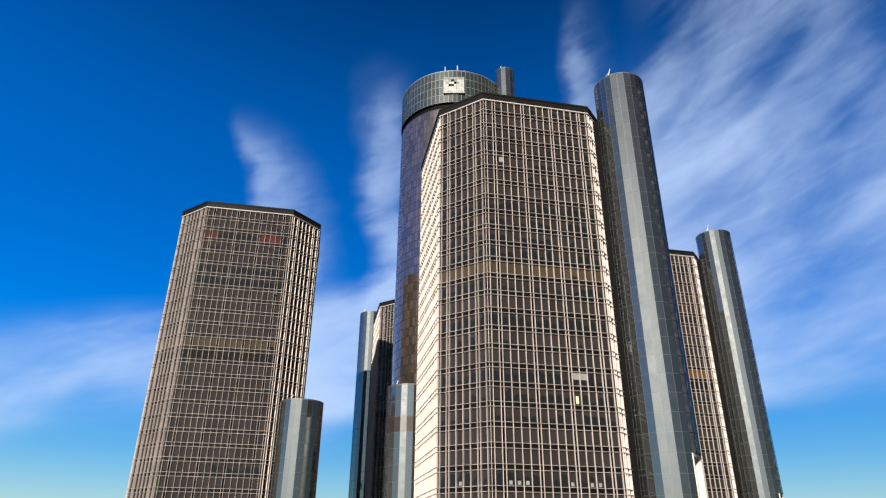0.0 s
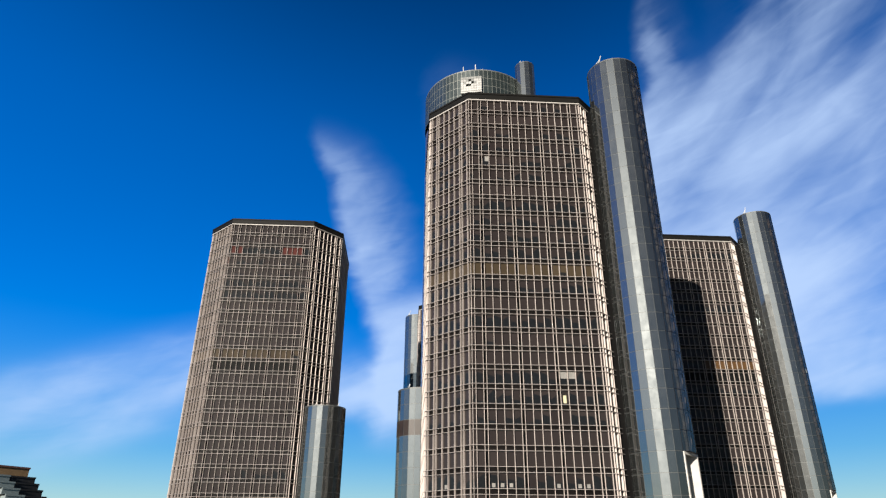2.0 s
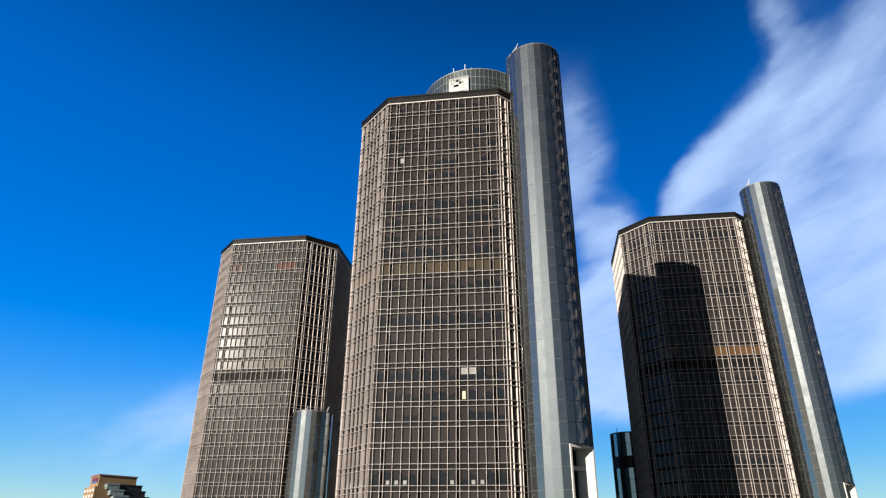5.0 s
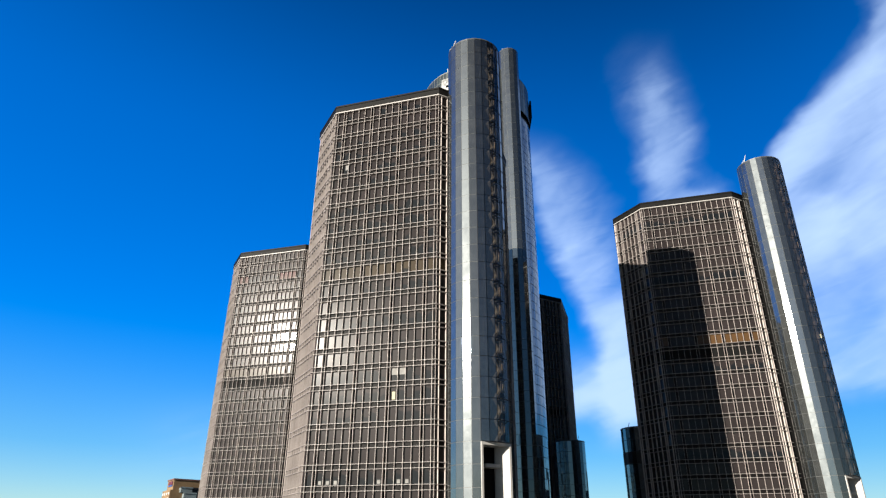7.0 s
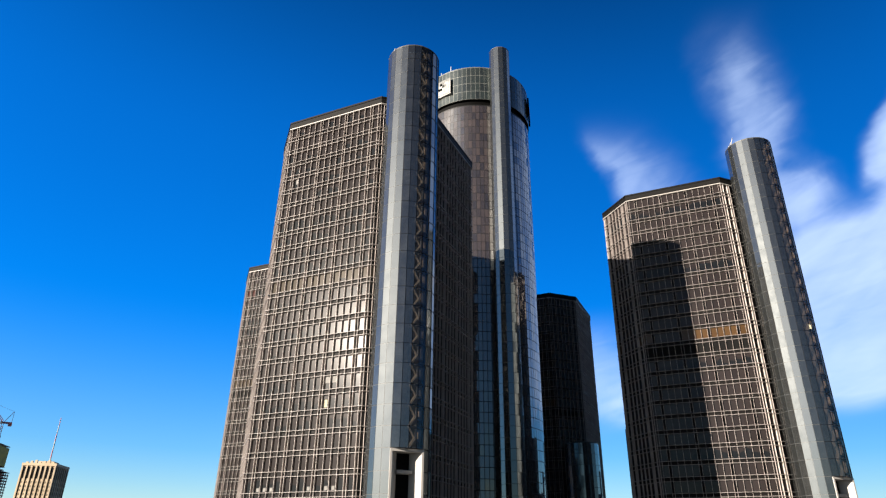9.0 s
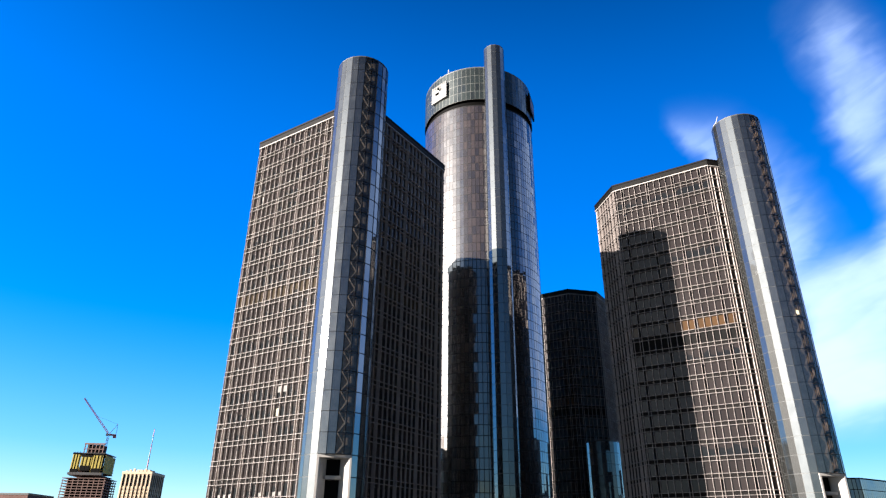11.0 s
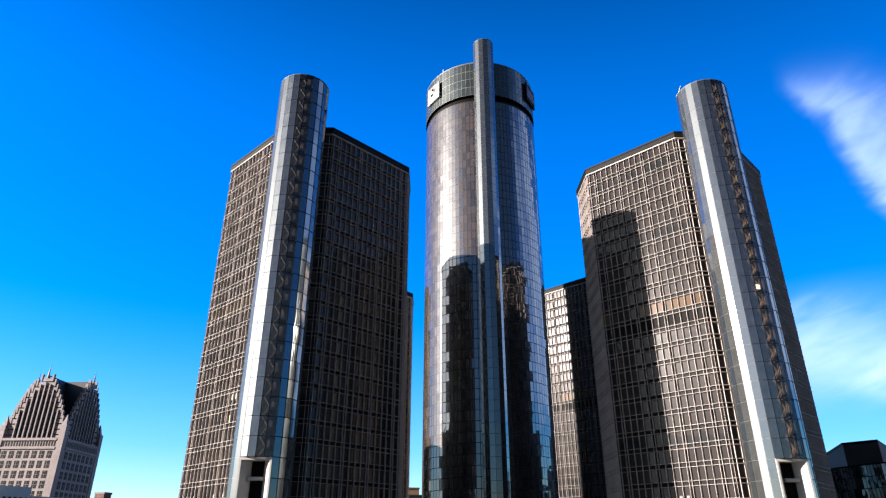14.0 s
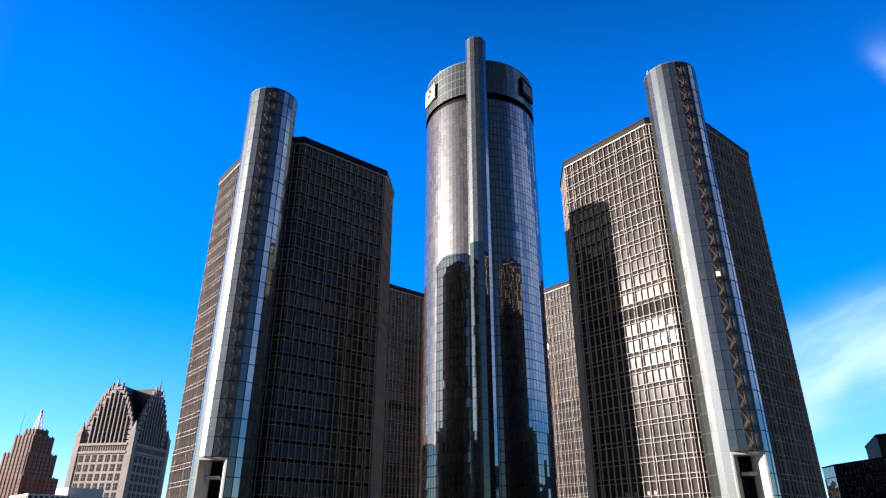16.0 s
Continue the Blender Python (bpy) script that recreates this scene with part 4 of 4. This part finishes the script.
def unfinished_tower():
    t = thing("unfinished_tower", -706, 505, 0, "unfinished concrete tower with yellow safety screens", "building", turn=38)
    core = Build()
    core.box(-20, 20, -16, 16, 0, 146)
    core.box(-9, 9, -8, 8, 146, 188)
    part("core", core, M_CORE, t)
    for k in range(32):
        z = 60 + k * 3.2
        wide = 26 if z < 147 else 19
        slab = Build()
        slab.box(-wide, wide, -19, 19, z - 0.4, z + 0.4)
        if z < 162:
            part("floor_slab", slab, M_SLABS, t)
    posts = Build()
    for i in range(9):
        x = -25 + i * 6.25
        posts.box(x - 0.4, x + 0.4, -18.8, -18, 60, 145)
    for i in range(6):
        y = -17 + i * 6.8
        posts.box(25, 25.8, y - 0.4, y + 0.4, 60, 145)
    part("column", posts, M_SLABS, t, kind="stuff")
    for x0, x1, z0, z1 in ((-19, -9, 152, 176), (-8, 5, 156, 173), (6, 18, 153, 175)):
        s = Build()
        s.box(x0, x1, -20.4, -19.6, z0, z1)
        part("screen", s, M_SCREEN, t, "yellow safety screen")
        s = Build()
        s.box(x0 + 0.4, x1 - 0.4, -20.8, -20.42, z0 - 1, z0 + 5)
        s.box(x0 - 0.4, x1 + 0.4, -20.9, -20.42, z1 - 1.2, z1 + 0.6)
        for i in range(3):
            x = x0 + (x1 - x0) * (i + 0.5) / 3
            s.box(x - 0.15, x + 0.15, -20.9, -20.42, z0 - 1, z1 + 1.8)
        part("screen_rail", s, M_CORE, t, "dark lower sheet and rails", kind="stuff")
    s = Build()
    s.box(19.6, 20.4, -18, 14, 153, 174)
    part("screen", s, M_SCREEN, t, "yellow safety screen")
    s = Build()
    s.box(-20.6, 20.6, -20.9, -15, 150, 153)
    s.box(-19, 19, -19, 19, 176, 176.8)
    part("screen_frame", s, M_SLATE, t)
    s = Build()
    for i in range(6):
        s.box(-12 + i * 4.6, -11 + i * 4.6, -10, -9, 176, 190)
    s.box(-12.5, 12.5, -10.2, -8.8, 188, 190)
    s.box(-12.5, 12.5, -10.2, -8.8, 182, 183)
    part("formwork", s, M_SLABS, t, kind="stuff")
    c = thing("tower_crane", -696, 510, 188, "red luffing tower crane on the unfinished tower", "crane", turn=61)
    mast = Build()
    for a in (-1, 1):
        for b in (-1, 1):
            mast.bar((a, b, -8), (a, b, 13), 0.3, 4)
    for k in range(5):
        mast.bar((-1, -1, k * 3 - 4), (1, -1, k * 3 - 1), 0.2, 4)
        mast.bar((1, 1, k * 3 - 4), (-1, 1, k * 3 - 1), 0.2, 4)
    part("mast", mast, M_CRANE, c)
    jib = Build()
    foot, tip = Vector((-1, 0, 15)), Vector((-38, 0, 57))
    for off in (Vector((0, 1, 0)), Vector((0, -1, 0)), Vector((1.2, 0, 1.4))):
        jib.bar(foot + off, tip + off * 0.4, 0.42, 4)
    for k in range(14):
        a, b = foot.lerp(tip, k / 14), foot.lerp(tip, (k + 1) / 14)
        jib.bar(a + Vector((0, 1, 0)), b + Vector((1.2, 0, 1.4)), 0.2, 4)
        jib.bar(a + Vector((1.2, 0, 1.4)), b + Vector((0, -1, 0)), 0.2, 4)
    part("jib", jib, M_CRANE, c, "lattice jib raised steeply")
    tail = Build()
    tail.box(-2, 9, -1.6, 1.6, 13, 15)
    tail.box(5.5, 9.5, -1.8, 1.8, 10.5, 14)
    tail.bar((1, 0, 15), (8.5, 0, 28), 0.35, 4)
    tail.bar((8.5, 0, 28), (8.8, 0, 14), 0.3, 4)
    tail.bar((8.5, 0, 28), (-20, 0, 37), 0.12, 4)
    part("counter_jib", tail, M_CRANE, c)
    cab = Build()
    cab.box(-3, -0.5, -3, -1.2, 12, 15)
    part("cab", cab, M_WHITE, c)


def pillared_block():
    b = thing("tan_office_block", -527, 462, 0, "tan stone office block with tall window bays", "building", turn=33)
    w = Build()
    w.box(-15, 15, -16, 16, 0, 138.5)
    part("wall", w, M_TAN, b)
    for i in range(8):
        for p in ((-15 + i * 30 / 7 - 0.7, -15 + i * 30 / 7 + 0.7, -16.8, -16, 60, 139), (15, 15.8, -16 + i * 32 / 7 - 0.7, -16 + i * 32 / 7 + 0.7, 60, 139)):
            w = Build()
            w.box(*p)
            part("pier", w, M_TAN, b)
    w = Build()
    w.ring([(-16, -17), (16, -17), (16, 17), (-16, 17)], [(-14, -15), (14, -15), (14, 15), (-14, 15)], 138.5, 141)
    for i in range(7):
        w.box(-13 + i * 4, -11 + i * 4, -16, -14, 141, 142.2 + (i % 3) * 0.9)
    part("parapet", w, M_TAN, b)
    window_grid(b, M_DARKWIN, -15, 15, -16.1, 126, 138, 7, 1, 0.5, 0.9, None, True)
    window_grid(b, M_DARKWIN, -15, 15, -16.1, 70, 125, 14, 15, 0.5, 0.5)
    window_grid(b, M_DARKWIN, -16, 16, -15.1, 126, 138, 7, 1, 0.6, 0.9, FACES[1], True)
    window_grid(b, M_DARKWIN, -16, 16, -15.1, 70, 125, 7, 12, 0.6, 0.55, FACES[1])
    plant = Build()
    plant.box(-6, 8, -6, 8, 138.5, 144)
    part("plant_room", plant, M_TAN, b)
    for k in range(6):
        mast = Build()
        mast.bar((2, 0, 140 + k * 8), (2, 0, 148 + k * 8), 0.62 - k * 0.05, 5)
        part("mast", mast, M_CRANE if k % 2 else M_WHITE, b, "red and white mast section")


def low_blocks():
    for x, y, top, half, turn, mat, label in ((-512, 335, 109.5, 19, 31.7, M_BRICK, "low brown brick building with a flat roof"),
                                              (-500, 288, 113.0, 5, 31.7, M_BRICK, "small brown brick rooftop block")):
        b = thing("flat_roofed_building", x, y, 0, label, "building", turn=turn)
        w = Build()
        w.box(-half, half, -half, half, 0, top - 1)
        part("wall", w, mat, b)
        w = Build()
        w.ring([(-half - 0.4, -half - 0.4), (half + 0.4, -half - 0.4), (half + 0.4, half + 0.4), (-half - 0.4, half + 0.4)],
               [(-half + 1, -half + 1), (half - 1, -half + 1), (half - 1, half - 1), (-half + 1, half - 1)], top - 1, top + 0.6)
        part("parapet", w, M_SLATE, b)
        window_grid(b, M_DARKWIN, -half, half, -half - 0.1, 70, top - 3, max(2, int(half * 0.7)), 8, 0.5, 0.5)
        window_grid(b, M_DARKWIN, -half, half, -half - 0.1, 70, top - 3, max(2, int(half * 0.7)), 8, 0.5, 0.5, FACES[1])


def terraced_block():
    b = thing("terraced_apartment_building", -211, 404, 0, "brown apartment building with stepped white terraces", "building", turn=52)
    w = Build()
    w.box(-15, 13, -8, 12, 0, 101)
    w.box(-13, 10, -6, 10, 101, 107.5)
    part("wall", w, M_OCHRE, b)
    w = Build()
    w.box(-13.4, 10.4, -6.4, 10.4, 107.5, 108.4)
    part("roof_edge", w, M_BRICK, b, "rust-red roof edge")
    for k in range(6):
        z = 102.5 - k * 3.4
        # right-hand fronts take the dark slate colour to paint in their shade
        for x0, x1, y0, mat, label in ((-9 + k * 2.2, -1.5 + k * 3.0, -11.0 - k, M_TERRACE, "pale glazed terrace front"), (-1.5 + k * 3.0, 13 + k * 2.4, -9.5 - k, M_SLATE, "dark terrace front, its shade put into the colour")):
            t = Build()
            t.box(x0, x1, y0, -6, z - 3.0, z)
            t.box(x0 - 0.2, x1 + 0.2, y0 - 0.3, y0 + 0.2, z - 0.4, z + 0.5)
            part("terrace", t, mat, b, label)
    window_grid(b, M_WHITE, -12, 8, -15.1, 80, 100.5, 4, 6, 0.55, 0.45, FACES[3], True)
    sign = Build()
    sign.box(-13.5, -13.1, -4, 6, 104.6, 106.8)
    part("sign_panel", sign, M_RED, b, "red sign bar")
    sign = Build()
    sign.box(-13.5, -13.1, -4, 6, 103.5, 104.4)
    part("sign_stripe", sign, M_BLUE, b, "blue stripe under the sign")


def dark_blocks():
    b = thing("dark_glass_block", 121, 289, 0, "low eight-sided block of dark mirror-glass panes", "building")
    rim = [(-17.8, -2.0), (-12.2, -7.5), (9.3, -18.5), (15.9, -15.5), (24.0, 1.0), (19.0, 14.0), (-9.0, 19.0), (-17.8, 11.0)]
    top = 88.4
    w = Build()
    w.prism([(x * 0.985, y * 0.985) for x, y in rim], 0, top - 0.1)
    part("wall", w, M_CORE, b)
    for i in (7, 0, 1, 2, 3):
        (ax, ay), (bx, by) = rim[i], rim[(i + 1) % 8]
        length = math.hypot(bx - ax, by - ay)
        turn = pose(ax, ay, 0, 0, 0, math.degrees(math.atan2(by - ay, bx - ax)))
        window_grid(b, M_BLOCK, 0.1, length - 0.1, 0, 63.2, top, max(5, round(length / 1.15)), 8, 0.84, 0.94, turn, True)
    w = Build()
    w.ring([(x * 1.004, y * 1.004) for x, y in rim], [(x * 0.93, y * 0.93) for x, y in rim], top, top + 0.35)
    part("parapet", w, M_CORE, b)
    c = thing("dark_plant_building", 112, 314, 0, "dark brown blank-walled plant building", "building")
    rim = [(0, 0), (11, -0.5), (9, 30), (-13, 27)]
    w = Build()
    w.prism(rim, 0, 99.6)
    part("wall", w, M_PLANT, c)
    w = Build()
    w.ring([(x * 1.01 - 0.1, y * 1.01 - 0.2) for x, y in rim], [(x * 0.9 + 0.6, y * 0.9 + 1.2) for x, y in rim], 99.6, 100.4)
    part("parapet", w, M_CORE, c)


gabled_tower()
stepped_tower()
white_block()
unfinished_tower()
pillared_block()
low_blocks()
terraced_block()
dark_blocks()
